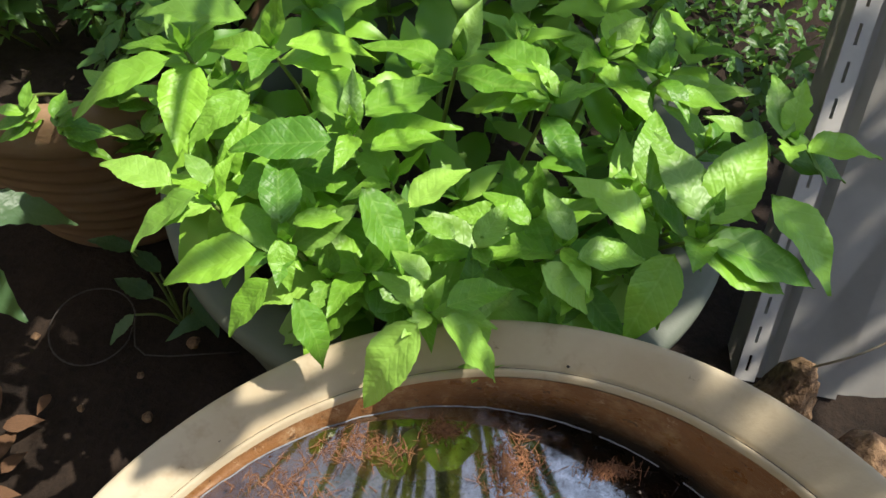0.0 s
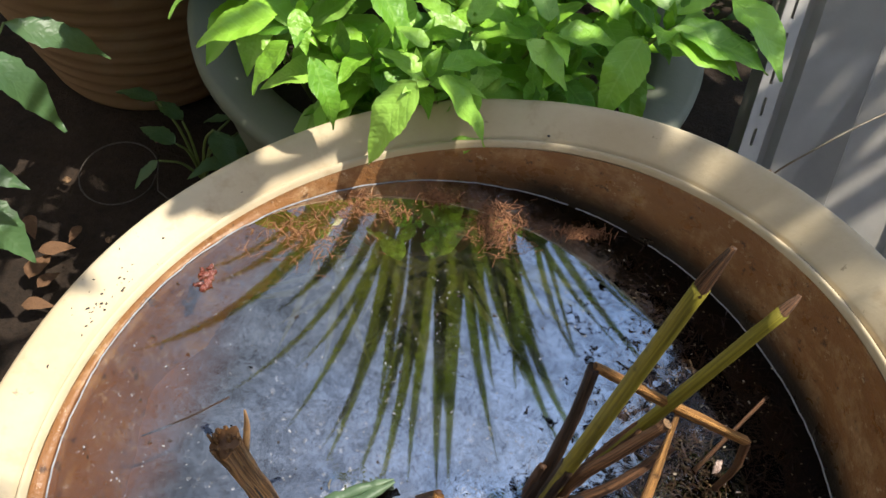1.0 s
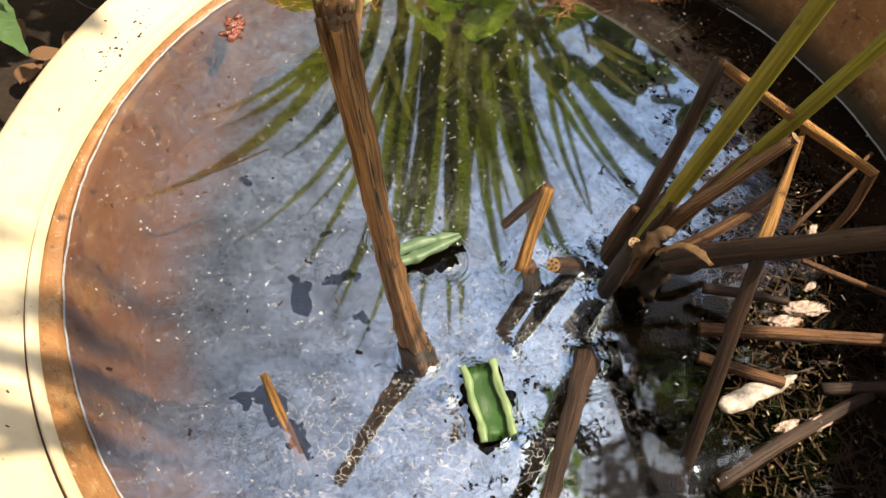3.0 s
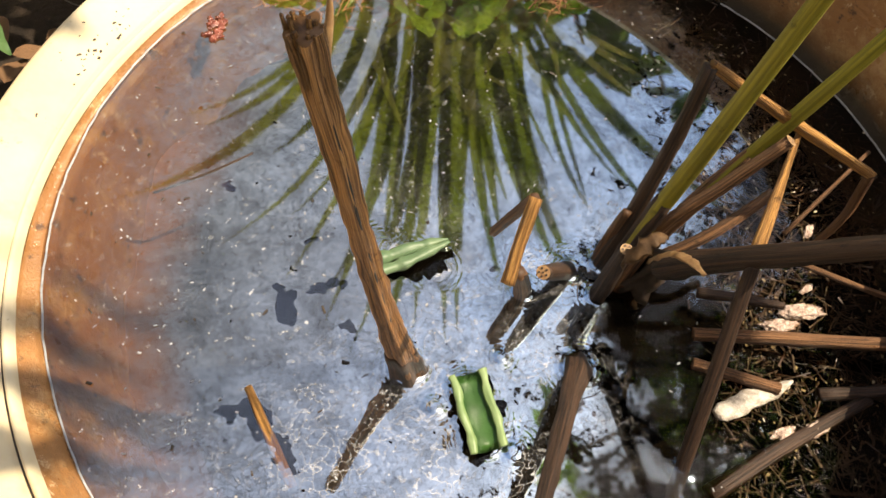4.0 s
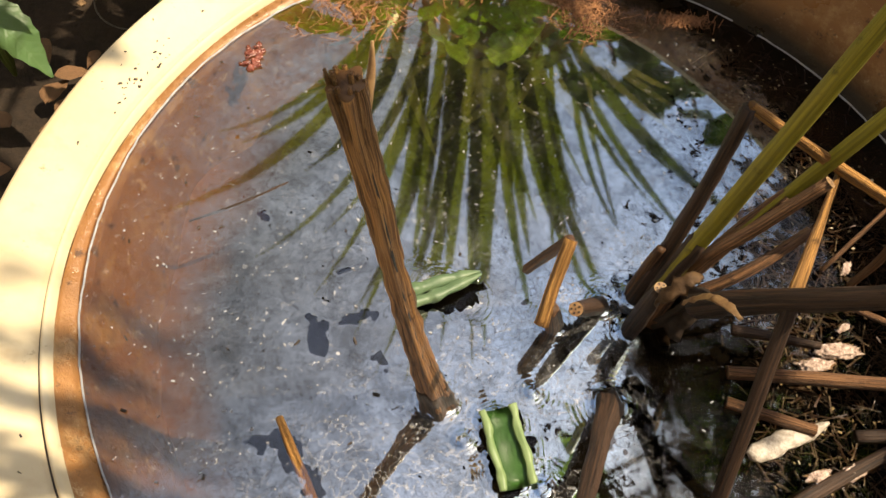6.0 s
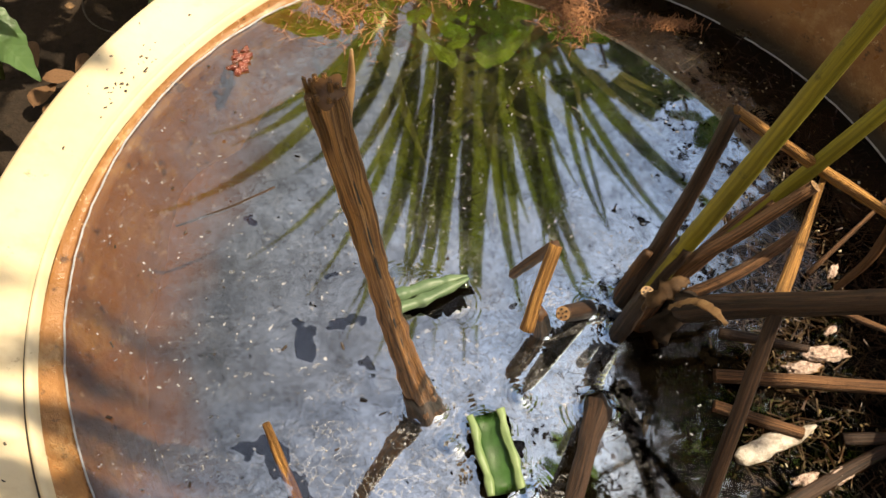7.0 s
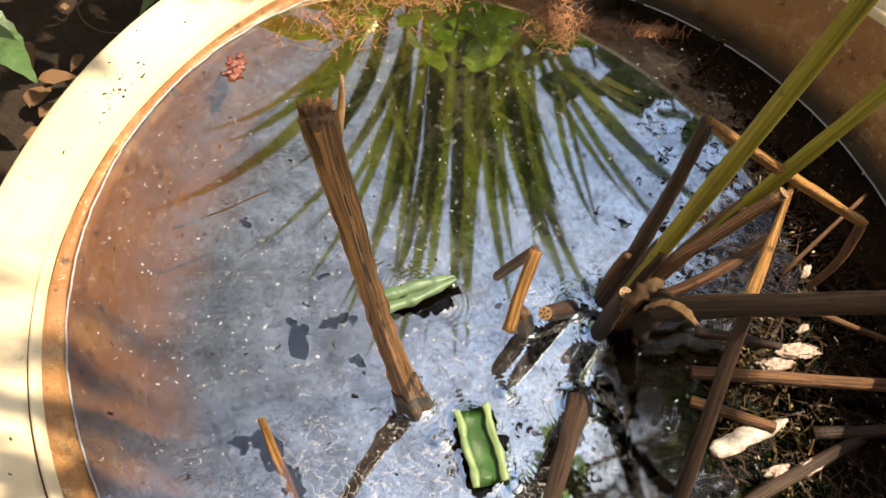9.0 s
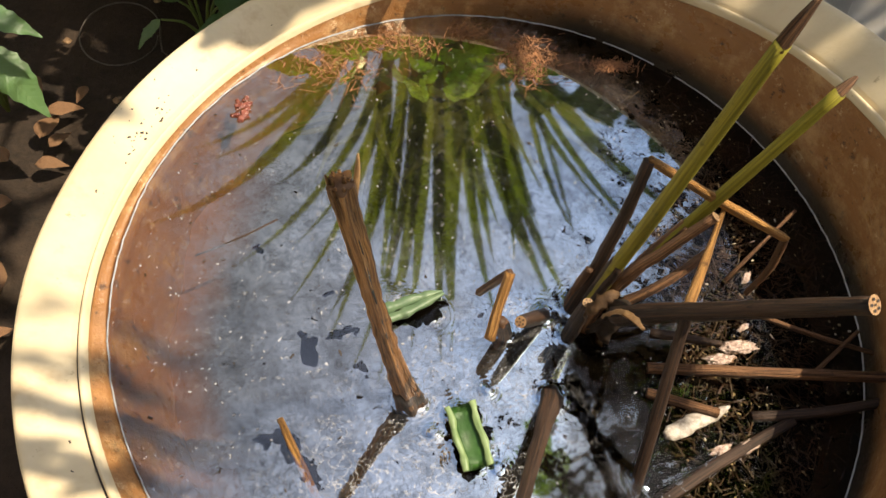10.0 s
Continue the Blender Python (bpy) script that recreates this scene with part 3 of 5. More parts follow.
for sheet, inside in ((whole, lambda n: n is None), (thin, lambda n: n is not None and n > 1)):
    keep = {ij for ij, (x, y, n) in spots.items() if inside(n)}
    if sheet is thin:      # it runs a little way under the edge of the old skin
        keep = {(i + di, j + dj) for i, j in keep for di in (-2, -1, 0, 1, 2) for dj in (-2, -1, 0, 1, 2)} & set(spots)
    level = 0.0008 if sheet is whole else 0.0004
    grid = {ij: sheet.verts.new((spots[ij][0], spots[ij][1], level + meniscus(*spots[ij][:2]))) for ij in sorted(keep)}
    for i, j in list(grid):
        q = [grid.get(k) for k in ((i, j), (i + 1, j), (i + 1, j + 1), (i, j + 1))]
        if all(q):
            sheet.faces.new(q)
    edge = [v for v in sheet.verts if v.is_boundary and math.hypot(v.co.x, v.co.y) < 0.225]
    for _ in range(2):
        moved = {}
        for v in edge:
            near = [e.other_vert(v).co for e in v.link_edges if e.is_boundary]
            if len(near) == 2:
                moved[v] = v.co * 0.4 + (near[0] + near[1]) * 0.3
        for v, co in moved.items():
            v.co = co
tagged(new("surface_film", mesh_of("surface_film", whole, M_FILM)), "grey-blue oily film, cracked and torn, on the water", "film", kind="stuff")
tagged(new("thin_film", mesh_of("thin_film", thin, M_THIN)), "thin dark grey film in the torn places", "film", kind="stuff")

# ---- ground ----
bm = bmesh.new()
N = 90
xs = [-30, -12, -5, -2.2] + [-1.4 + 2.8 * i / N for i in range(N + 1)] + [2.2, 5, 12, 30]
rows = [[bm.verts.new((x, y + 0.3, GROUND - 0.002 + (0.014 * noise.noise(Vector((x * 9, y * 9, 0))) + 0.006 * noise.noise(Vector((x * 40, y * 40, 4))) if abs(x) < 1.4 and abs(y) < 1.4 else 0)))
         for x in xs] for y in xs]
for a, b in zip(rows, rows[1:]):
    for i in range(len(xs) - 1):
        bm.faces.new((a[i], a[i + 1], b[i + 1], b[i]))
tagged(new("ground", mesh_of("ground", bm, M_GROUND)), "bare dark brown garden soil", "ground", kind="structure")

# ---- pots behind ----
POT = Vector((0.004, 0.512, GROUND))
pot = base("plant_pot", "wide grey-green cement pot, holding the basil", "pot", at=POT)
part("pot_wall", lathe(((0.164, 0.000), (0.195, 0.044), (0.231, 0.133), (0.246, 0.199), (0.256, 0.232), (0.263, 0.240), (0.263, 0.251), (0.256, 0.256), (0.228, 0.255), (0.217, 0.251), (0.211, 0.239), (0.205, 0.177))),
     M_GREY, pot, "grey-green weathered cement wall with a flat lip")
bm = bmesh.new()
rings(bm, [[(r * math.cos(i * math.pi / 24), r * math.sin(i * math.pi / 24), 0.208 + 0.008 * noise.noise(Vector((r * 40 * math.cos(i * math.pi / 24), r * 40 * math.sin(i * math.pi / 24), 2)))) for i in range(48)] for r in (0.204, 0.15, 0.1, 0.05, 0.01)], cap_last=True)
part("potting_soil", bm, M_POT_SOIL, pot, "dark crumbly potting soil")

TPOT = Vector((-0.383, 0.706, GROUND))
tpot = base("terracotta_pot", "ridged old terracotta pot standing on the soil", "pot", at=TPOT)
prof = [(0.118, 0.0), (0.129, 0.009)]
for k in range(9):
    z = 0.018 + 0.0235 * k
    prof += [(0.134 + 0.0072 * k, z), (0.1375 + 0.0072 * k, z + 0.011), (0.1375 + 0.0072 * k, z + 0.020)]
prof += [(0.202, 0.237), (0.211, 0.244), (0.214, 0.257), (0.214, 0.291), (0.209, 0.298), (0.196, 0.298), (0.189, 0.291), (0.183, 0.235)]
part("pot_wall", lathe(prof), M_TERRA, tpot, "reddish ridged clay wall with a thick lip")
bm = bmesh.new()
rings(bm, [[(r * math.cos(i * math.pi / 20), r * math.sin(i * math.pi / 20), 0.248) for i in range(40)] for r in (0.187, 0.09, 0.01)], cap_last=True)
part("potting_soil", bm, M_POT_SOIL, tpot, "dark potting soil")


# ---- leaves ----
def leaf_mesh(name, material, width=0.24, fold=0.18, droop=0.25, tip=1.6, curl=0.0, teeth=0.0, rows=14, seed=0, bites=0):
    """A blade one unit long along +y, folded on its midrib, drooping to the tip."""
    r = random.Random(seed)
    bm = bmesh.new()
    mid, left, right, lm, rm = [], [], [], [], []
    for i in range(rows + 1):
        t = i / rows
        w = width * (math.sin(math.pi * min(1, t ** 0.80)) ** 0.85) * (1 - 0.35 * t ** tip) if 0 < t < 1 else 0.002
        w *= 1 + (teeth * (0.5 if i % 2 else -0.5) if 0.15 < t < 0.97 else 0)
        wl, wr = w, w
        if bites and 0.3 < t < 0.9:
            wl *= 1 - bites * max(0, noise.noise(Vector((t * 7, seed, 0))))
            wr *= 1 - bites * max(0, noise.noise(Vector((t * 7, seed + 5, 3))))
        z = -droop * t * t + 0.02 * math.sin(t * 9 + seed)
        lift = fold * w
        sw = 0.03 * math.sin(seed + t * 2.5)
        ripple = 0.018 * math.sin(t * 17 + seed)
        mid.append(bm.verts.new((sw, t, z)))
        lm.append(bm.verts.new((sw - wl * 0.55, t - 0.02 * w, z + lift * 0.75 + 0.012 * math.sin(t * 20 + seed))))
        rm.append(bm.verts.new((sw + wr * 0.55, t - 0.02 * w, z + lift * 0.75 + 0.012 * math.sin(t * 20 + 1 + seed))))
        left.append(bm.verts.new((sw - wl, t + 0.02, z + lift * (1 - curl) + ripple)))
        right.append(bm.verts.new((sw + wr, t + 0.02, z + lift * (1 - curl) - ripple)))
    for a, b in ((left, lm), (lm, mid), (mid, rm), (rm, right)):
        for i in range(rows):
            bm.faces.new((a[i], b[i], b[i + 1], a[i + 1]))
    return mesh_of(name, bm, material)


BASIL = [leaf_mesh("leaf", M_BASIL, 0.28, 0.38, 0.28, 1.6, 0.3, 0.045, 22, 1), leaf_mesh("leaf", M_BASIL, 0.25, 0.34, 0.40, 1.8, 0.5, 0.045, 22, 2),
         leaf_mesh("leaf", M_BASIL, 0.28, 0.28, 0.30, 1.4, 0.2, 0.045, 22, 3), leaf_mesh("leaf", M_BASIL, 0.22, 0.45, 0.55, 2.0, 0.6, 0.045, 22, 4),
         leaf_mesh("leaf", M_BASIL, 0.27, 0.36, 0.36, 1.6, 0.3, 0.045, 22, 5, 0.8), leaf_mesh("leaf", M_BASIL, 0.23, 0.5, -0.12, 1.5, 0.3, 0.045, 22, 6)]


def leaf_pose(at, heading, pitch, size, roll=0.0, wide=1.0):
    """heading: degrees from +x to +y in which the blade points; pitch: degrees upwards."""
    return Matrix.Translation(at) @ Matrix.Rotation(radians(heading - 90), 4, "Z") @ Matrix.Rotation(radians(pitch), 4, "X") @ Matrix.Rotation(radians(roll), 4, "Y") @ Matrix.Diagonal((size * wide, size, size, 1))


basil = base("basil_plant", "bushy bright green basil, sunlit from above, growing in the cement pot", "plant", at=(0.004, 0.512, -0.085))
ORIGIN = Vector(basil.location)


spare = []          # poses of the leaves that are joined into one mesh


def basil_leaf(at, heading, pitch, size, roll=0.0, kind=None, single=True):
    kind = rng.randrange(len(BASIL)) if kind is None else kind
    m = leaf_pose(Vector(at) - ORIGIN, heading, pitch, size, roll)
    if single:
        share("leaf", BASIL[kind], basil, m)
    else:
        spare.append((kind, m))


def joined_leaves(name, meshes, poses, material, parent, label):
    """Many leaves in one mesh, past those that can be picked apart."""
    verts, faces = [], []
    for kind, m in poses:
        me, n = meshes[kind], len(verts)
        verts += [tuple(m @ v.co) for v in me.vertices]
        faces += [tuple(n + i for i in p.vertices) for p in me.polygons]
    me = bpy.data.meshes.new(name)
    me.from_pydata(verts, [], faces)
    me.materials.append(material)
    me.polygons.foreach_set("use_smooth", [True] * len(me.polygons))
    ob = new(name, me)
    ob.parent = parent
    return tagged(ob, label, kind="stuff")


def shoot(x, y, z, heading, size, single=True, pairs=3, stem=True):
    """A stalk from the soil with crossed pairs of leaves, the small ones at its tip."""
    top = Vector((x, y, z))
    foot = Vector((x * 0.72, 0.512 + (y - 0.512) * 0.60, -0.09))
    mid = foot.lerp(top, 0.55) + Vector((rng.uniform(-0.01, 0.01), rng.uniform(-0.01, 0.01), 0.015))
    if stem:
        b = tube([(*(foot - ORIGIN), 0.0022), (*(mid - ORIGIN), 0.0018), (*(top - ORIGIN), 0.0013)], 4, 6, 0.05, 4, 0.05)
        part("stalk", b, M_GREEN_STEM, basil)
    axis = (top - mid).normalized()
    # the whorl leans to the light and outwards
    tip = Vector((x * 0.5, (y - 0.55) * 0.6, 0.0))
    for p in range(pairs):
        at = top - axis * (0.014 * p)
        s = size * (0.66, 1.0, 1.12, 1.0)[p]
        pitch = (44, 14, -4, -16)[p]
        for k in (0, 180):
            h = heading + 90 * p + k + rng.uniform(-16, 16)
            lean = math.degrees(tip.x * math.cos(radians(h)) + tip.y * math.sin(radians(h))) * -2.2
            rise, long, roll = pitch + lean + rng.uniform(-10, 10), s * rng.uniform(0.88, 1.1), rng.uniform(-18, 18)
            if at.y + long * math.sin(radians(h)) > 0.235:
                basil_leaf(at, h, rise, long, roll, single=single)
    for k in range(2):
        basil_leaf(top, heading + 180 * k + rng.uniform(-20, 20), 66, size * 0.36, 0, 5, single=False)


# leaves that stand out on the bush: foot x, y, z, heading, pitch, length
UPPER = ((-0.084, 0.366, 0.142, 99, 4, 0.065), (-0.072, 0.371, 0.143, 37, 3, 0.064), (-0.091, 0.350, 0.137, -178, -1, 0.061), (-0.067, 0.348, 0.135, 25, 0, 0.048), (-0.071, 0.323, 0.127, -47, -38, 0.059), (-0.132, 0.280, 0.111, -169, -12, 0.057), (-0.121, 0.299, 0.116, 96, 21, 0.049), (-0.113, 0.300, 0.116, 21, -2, 0.035), (-0.121, 0.290, 0.113, -71, -32, 0.030), (-0.109, 0.257, 0.099, -45, -47, 0.049), (-0.123, 0.266, 0.102, -145, -36, 0.042), (-0.169, 0.310, 0.128, -157, -24, 0.051), (-0.187, 0.313, 0.130, 156, 6, 0.046), (-0.166, 0.316, 0.130, 120, 10, 0.028), (-0.196, 0.396, 0.159, -159, -8, 0.064), (-0.127, 0.427, 0.152, 16, -4, 0.060))
MIDDLE = ((-0.155, 0.442, 0.158, -179, 11, 0.062), (-0.145, 0.380, 0.149, -144, -13, 0.046), (0.052, 0.395, 0.142, -175, -5, 0.041), (0.059, 0.397, 0.143, 127, 40, 0.028), (0.053, 0.414, 0.147, 139, -1, 0.058), (0.095, 0.441, 0.153, 54, -2, 0.064), (0.086, 0.437, 0.152, 125, -7, 0.035), (0.137, 0.418, 0.146, 118, 0, 0.053), (0.139, 0.403, 0.143, 4, -5, 0.044), (0.115, 0.309, 0.111, 149, 22, 0.058), (0.153, 0.315, 0.112, 118, 33, 0.067), (0.157, 0.315, 0.112, 50, 29, 0.072), (0.147, 0.297, 0.110, -17, -13, 0.064), (0.155, 0.305, 0.109, -17, -6, 0.073), (0.131, 0.293, 0.109, -127, -39, 0.062), (0.119, 0.337, 0.119, 78, 29, 0.055))
LOWER = ((0.214, 0.376, 0.134, 86, 25, 0.048), (0.222, 0.378, 0.135, 79, 42, 0.039), (0.231, 0.368, 0.132, 9, -1, 0.059), (0.215, 0.381, 0.136, -19, -23, 0.048), (0.204, 0.339, 0.119, -59, -15, 0.069), (-0.020, 0.248, 0.096, -21, -40, 0.058), (-0.033, 0.244, 0.095, -141, -43, 0.064), (-0.017, 0.254, 0.098, 24, 1, 0.044), (-0.012, 0.295, 0.111, 142, 4, 0.029), (0.002, 0.292, 0.109, 51, 27, 0.034), (0.037, 0.308, 0.113, 131, 7, 0.038), (0.063, 0.299, 0.110, 115, 29, 0.035), (-0.041, 0.315, 0.118, 43, 11, 0.048), (-0.027, 0.270, 0.102, 133, 9, 0.030), (0.066, 0.287, 0.108, 9, -5, 0.049), (0.043, 0.283, 0.106, -28, -31, 0.045))
for row in UPPER + MIDDLE + LOWER:
    basil_leaf(row[:3], row[3], row[4] + 7, row[5] * 1.06, rng.uniform(-14, 14), rng.choice((0, 1, 2, 4, 0, 2)))
# the shoots that carry them: x, y, z, heading of the uppermost pair, leaf length
for row in ((-0.079, 0.365, 0.131, 95, 0.061), (-0.118, 0.297, 0.101, 100, 0.057), (-0.167, 0.321, 0.109, 60, 0.055), (-0.027, 0.259, 0.084, 60, 0.041), (-0.009, 0.429, 0.145, 60, 0.065),
            (0.056, 0.402, 0.134, 20, 0.061), (0.153, 0.312, 0.101, 75, 0.063), (0.224, 0.381, 0.125, 80, 0.057), (0.096, 0.441, 0.144, 40, 0.063), (0.137, 0.426, 0.140, 95, 0.061),
            (-0.139, 0.433, 0.145, 70, 0.067), (-0.194, 0.422, 0.146, 10, 0.063), (0.063, 0.303, 0.098, 110, 0.053), (0.006, 0.301, 0.098, 80, 0.053), (-0.053, 0.348, 0.106, 20, 0.057)):
    shoot(*row, pairs=2)
# fuller growth between and behind them
def canopy(x, y):
    return 0.094 + 0.34 * min(0.22, max(-0.02, y - 0.27)) - 0.5 * max(0.0, abs(x) - 0.2)


for k in range(18):
    x = -0.20 + 0.40 * ((k * 0.618) % 1.0)
    y = 0.512 - math.sqrt(max(0.0, 0.25 ** 2 - x * x)) + rng.uniform(0.0, 0.09)
    shoot(x, y, canopy(x, y) - rng.uniform(0.03, 0.065), rng.uniform(0, 180), rng.uniform(0.054, 0.068))
for k in range(84):
    x, y = rng.uniform(-0.25, 0.26), rng.uniform(0.30, 0.86)
    if math.hypot(x, min(0.0, y - 0.55)) < 0.262:
        shoot(x, y, canopy(x, y) - rng.uniform(0.02, 0.14), rng.uniform(0, 180), rng.uniform(0.050, 0.070), single=False, stem=k % 3 == 0)
joined_leaves("foliage", BASIL, spare, M_BASIL, basil, "dense inner foliage")

# ---- stalks standing in and lying on the water ----
def stalk(label, rows, material, group="dried stalks in the basin", cuts=(), more=(), **shape):
    """A stalk; more: further pieces of it, each a name, rows, a material and a label."""
    ob = thing("dried_lotus_stalk", tube(rows, **shape), material, label, "stalk", group)
    for at, toward, r in cuts:
        cut_end(ob, at, toward, r)
    for name, piece, mat, words in more:
        part(name, tube(piece, ridge=0.2, lumps=3, wobble=0.2, seed=len(piece)), mat, ob, words)
    return ob


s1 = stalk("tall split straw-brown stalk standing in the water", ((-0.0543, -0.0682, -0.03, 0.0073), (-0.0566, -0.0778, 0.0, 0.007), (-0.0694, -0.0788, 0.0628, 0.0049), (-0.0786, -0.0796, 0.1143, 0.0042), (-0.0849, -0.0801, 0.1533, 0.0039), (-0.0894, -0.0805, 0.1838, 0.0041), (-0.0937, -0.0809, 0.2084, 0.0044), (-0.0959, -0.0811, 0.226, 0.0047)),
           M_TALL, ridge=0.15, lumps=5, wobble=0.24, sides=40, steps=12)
TOP = Vector((-0.0959, -0.0811, 0.226))
for k in range(22):
    a, far = k * 2.4, 0.0006 + 0.0034 * ((k + 1) / 22) ** 0.5
    d = Vector((math.cos(a), math.sin(a), 0)) * far
    high = rng.uniform(-0.004, 0.004)
    part("splinter", tube([(*(TOP + d * 0.80 + Vector((0.002, 0.001, -0.020))), 0.0013), (*(TOP + d * 1.0 + Vector((0.0006, 0, -0.007))), 0.0012), (*(TOP + d * 1.22 + Vector((-0.0005, 0, high))), 0.0006)], 3, 5, 0.2, 3, 0.3, k), M_TALL, s1, "frayed fibre at the broken top")
part("splinter", tube([(-0.0914, -0.0781, 0.212, 0.0013), (-0.0905, -0.0738, 0.222, 0.0011), (-0.0904, -0.0728, 0.2315, 0.0004)], 3, 6, 0.1, 3, 0.1), M_PITH, s1, "pale standing splinter")
part("split", tube([(*(Vector(a) + Vector((0.35, -0.90, 0.25)) * r), w) for a, r, w in (((-0.0640, -0.0784, 0.036), 0.0052, 0.0002), ((-0.0694, -0.0788, 0.0628), 0.0044, 0.0006), ((-0.0786, -0.0796, 0.1143), 0.0037, 0.0007), ((-0.0849, -0.0801, 0.1533), 0.0034, 0.0008), ((-0.0894, -0.0805, 0.1838), 0.0036, 0.0006), ((-0.0925, -0.0808, 0.2020), 0.0039, 0.0002))], 6, 6, 0.2, 3, 0.3), M_HOLE, s1, "dark lengthwise split")
part("wet_foot", tube([(-0.0561, -0.0774, -0.004, 0.0088), (-0.0588, -0.0778, 0.010, 0.0078), (-0.0622, -0.0781, 0.026, 0.0066)], 6, 24, 0.15, 5, 0.12), M_DARK, s1, "dark wet foot")
stalk("dark stalk bent over sharply, its far half straw-coloured", ((0.0519, -0.004, -0.03, 0.0058), (0.0455, -0.0153, 0.0, 0.0054), (0.0503, -0.0105, 0.045, 0.0041), (0.0546, -0.0028, 0.09, 0.0034), (0.0557, 0.0034, 0.1329, 0.0029)), M_DARK, ridge=0.1, wobble=0.18,
      more=(("bent_half", ((0.0557, 0.0034, 0.1339, 0.0022), (0.0882, -0.0015, 0.1159, 0.0025), (0.1207, -0.0063, 0.0989, 0.0027), (0.1485, -0.0105, 0.0843, 0.0024)), M_STRAW, "straw-coloured bent half"),
            ("hanging_tip", ((0.1485, -0.0105, 0.0843, 0.0022), (0.1541, -0.0122, 0.052, 0.0021), (0.1535, -0.0123, 0.02, 0.0016)), M_BROWN, "thin brown hanging tip")))
stalk("olive green stalk with a withered brown tip", ((0.0496, -0.0218, -0.03, 0.0042), (0.0496, -0.0218, 0.0, 0.0042), (0.0548, -0.023, 0.0859, 0.0042), (0.0599, -0.0242, 0.1717, 0.0037), (0.0643, -0.0253, 0.2453, 0.0033)), M_OLIVE, ridge=0.05,
      more=(("withered_tip", ((0.0642, -0.0253, 0.2428, 0.0031), (0.0674, -0.0229, 0.2543, 0.0023), (0.0706, -0.0204, 0.2633, 0.0011)), M_BROWN, "withered brown tip"), ("brown_foot", ((0.0496, -0.0218, -0.002, 0.0044), (0.0517, -0.0223, 0.0343, 0.0047), (0.054, -0.0228, 0.0736, 0.0042)), M_DARK, "wet dark foot")))
stalk("slender olive green stalk with a dry tip", ((0.0631, -0.0118, -0.03, 0.0036), (0.0631, -0.0118, 0.0, 0.0036), (0.085, -0.0067, 0.0665, 0.0037), (0.1068, -0.0016, 0.133, 0.0034), (0.1256, 0.0028, 0.19, 0.0031)), M_OLIVE, ridge=0.05,
      more=(("dry_tip", ((0.125, 0.0027, 0.1881, 0.003), (0.1295, 0.0061, 0.1918, 0.0021), (0.1335, 0.0095, 0.1935, 0.001)), M_BROWN, "dry dark tip"), ("brown_foot", ((0.0631, -0.0118, -0.002, 0.0038), (0.0787, -0.0081, 0.0475, 0.0041), (0.0918, -0.0051, 0.0874, 0.0038)), M_BROWN, "brown withered lower half")))
stalk("brown stub with a sawn end", ((0.052, -0.03, 0.0, 0.0034), (0.0613, -0.0222, 0.05, 0.0032), (0.0788, -0.0181, 0.0799, 0.003), (0.0963, -0.0141, 0.1098, 0.0026)), M_BROWN, cuts=(((0.0963, -0.0141, 0.1098), (0.0613, -0.0222, 0.05), 0.0030),))
stalk("short thin brown stub among the stalks", ((0.0718, -0.0211, 0.02, 0.0031), (0.086, -0.0189, 0.034, 0.0029), (0.1013, -0.0117, 0.042, 0.0028), (0.1203, -0.0001, 0.0506, 0.0026)), M_BROWN)
stalk("red-brown stem in the water, folded into a pale straw needle", ((0.0725, -0.133, -0.018, 0.0034), (0.0732, -0.1221, 0.0, 0.0034), (0.0747, -0.101, 0.0342, 0.0034), (0.0761, -0.0799, 0.0683, 0.0032), (0.0778, -0.0628, 0.0946, 0.0028)), M_DARK, ridge=0.08,
      cuts=(((0.0774, -0.0618, 0.0976), (0.0866, -0.0435, 0.0989), 0.0030),),
      more=(("folded_needle", ((0.1082, -0.0009, 0.1018, 0.0011), (0.0928, -0.0314, 0.0997, 0.002), (0.0774, -0.0618, 0.0976, 0.0028)), M_STRAW, "pale straw needle"),))
stalk("thick brown stalk lying out over the water", ((0.056, -0.044, 0.05, 0.0054), (0.067, -0.0535, 0.075, 0.0053), (0.0872, -0.0714, 0.1162, 0.0044), (0.1048, -0.087, 0.1523, 0.0041), (0.1174, -0.0982, 0.1781, 0.0038)), M_DARK,
      cuts=(((0.1174, -0.0982, 0.1781), (0.0972, -0.0803, 0.1369), 0.0046),), ridge=0.12, wobble=0.14)
TORN = stalk("torn stub with a sawn end and hanging rind", ((0.0433, -0.0311, -0.02, 0.0042), (0.0413, -0.0351, 0.0, 0.0042), (0.0394, -0.0382, 0.0301, 0.0042), (0.0374, -0.0413, 0.0601, 0.0028)), M_DARK, cuts=(((0.0374, -0.0413, 0.0601), (0.0394, -0.0382, 0.0301), 0.0032),), ridge=0.15, wobble=0.2).name


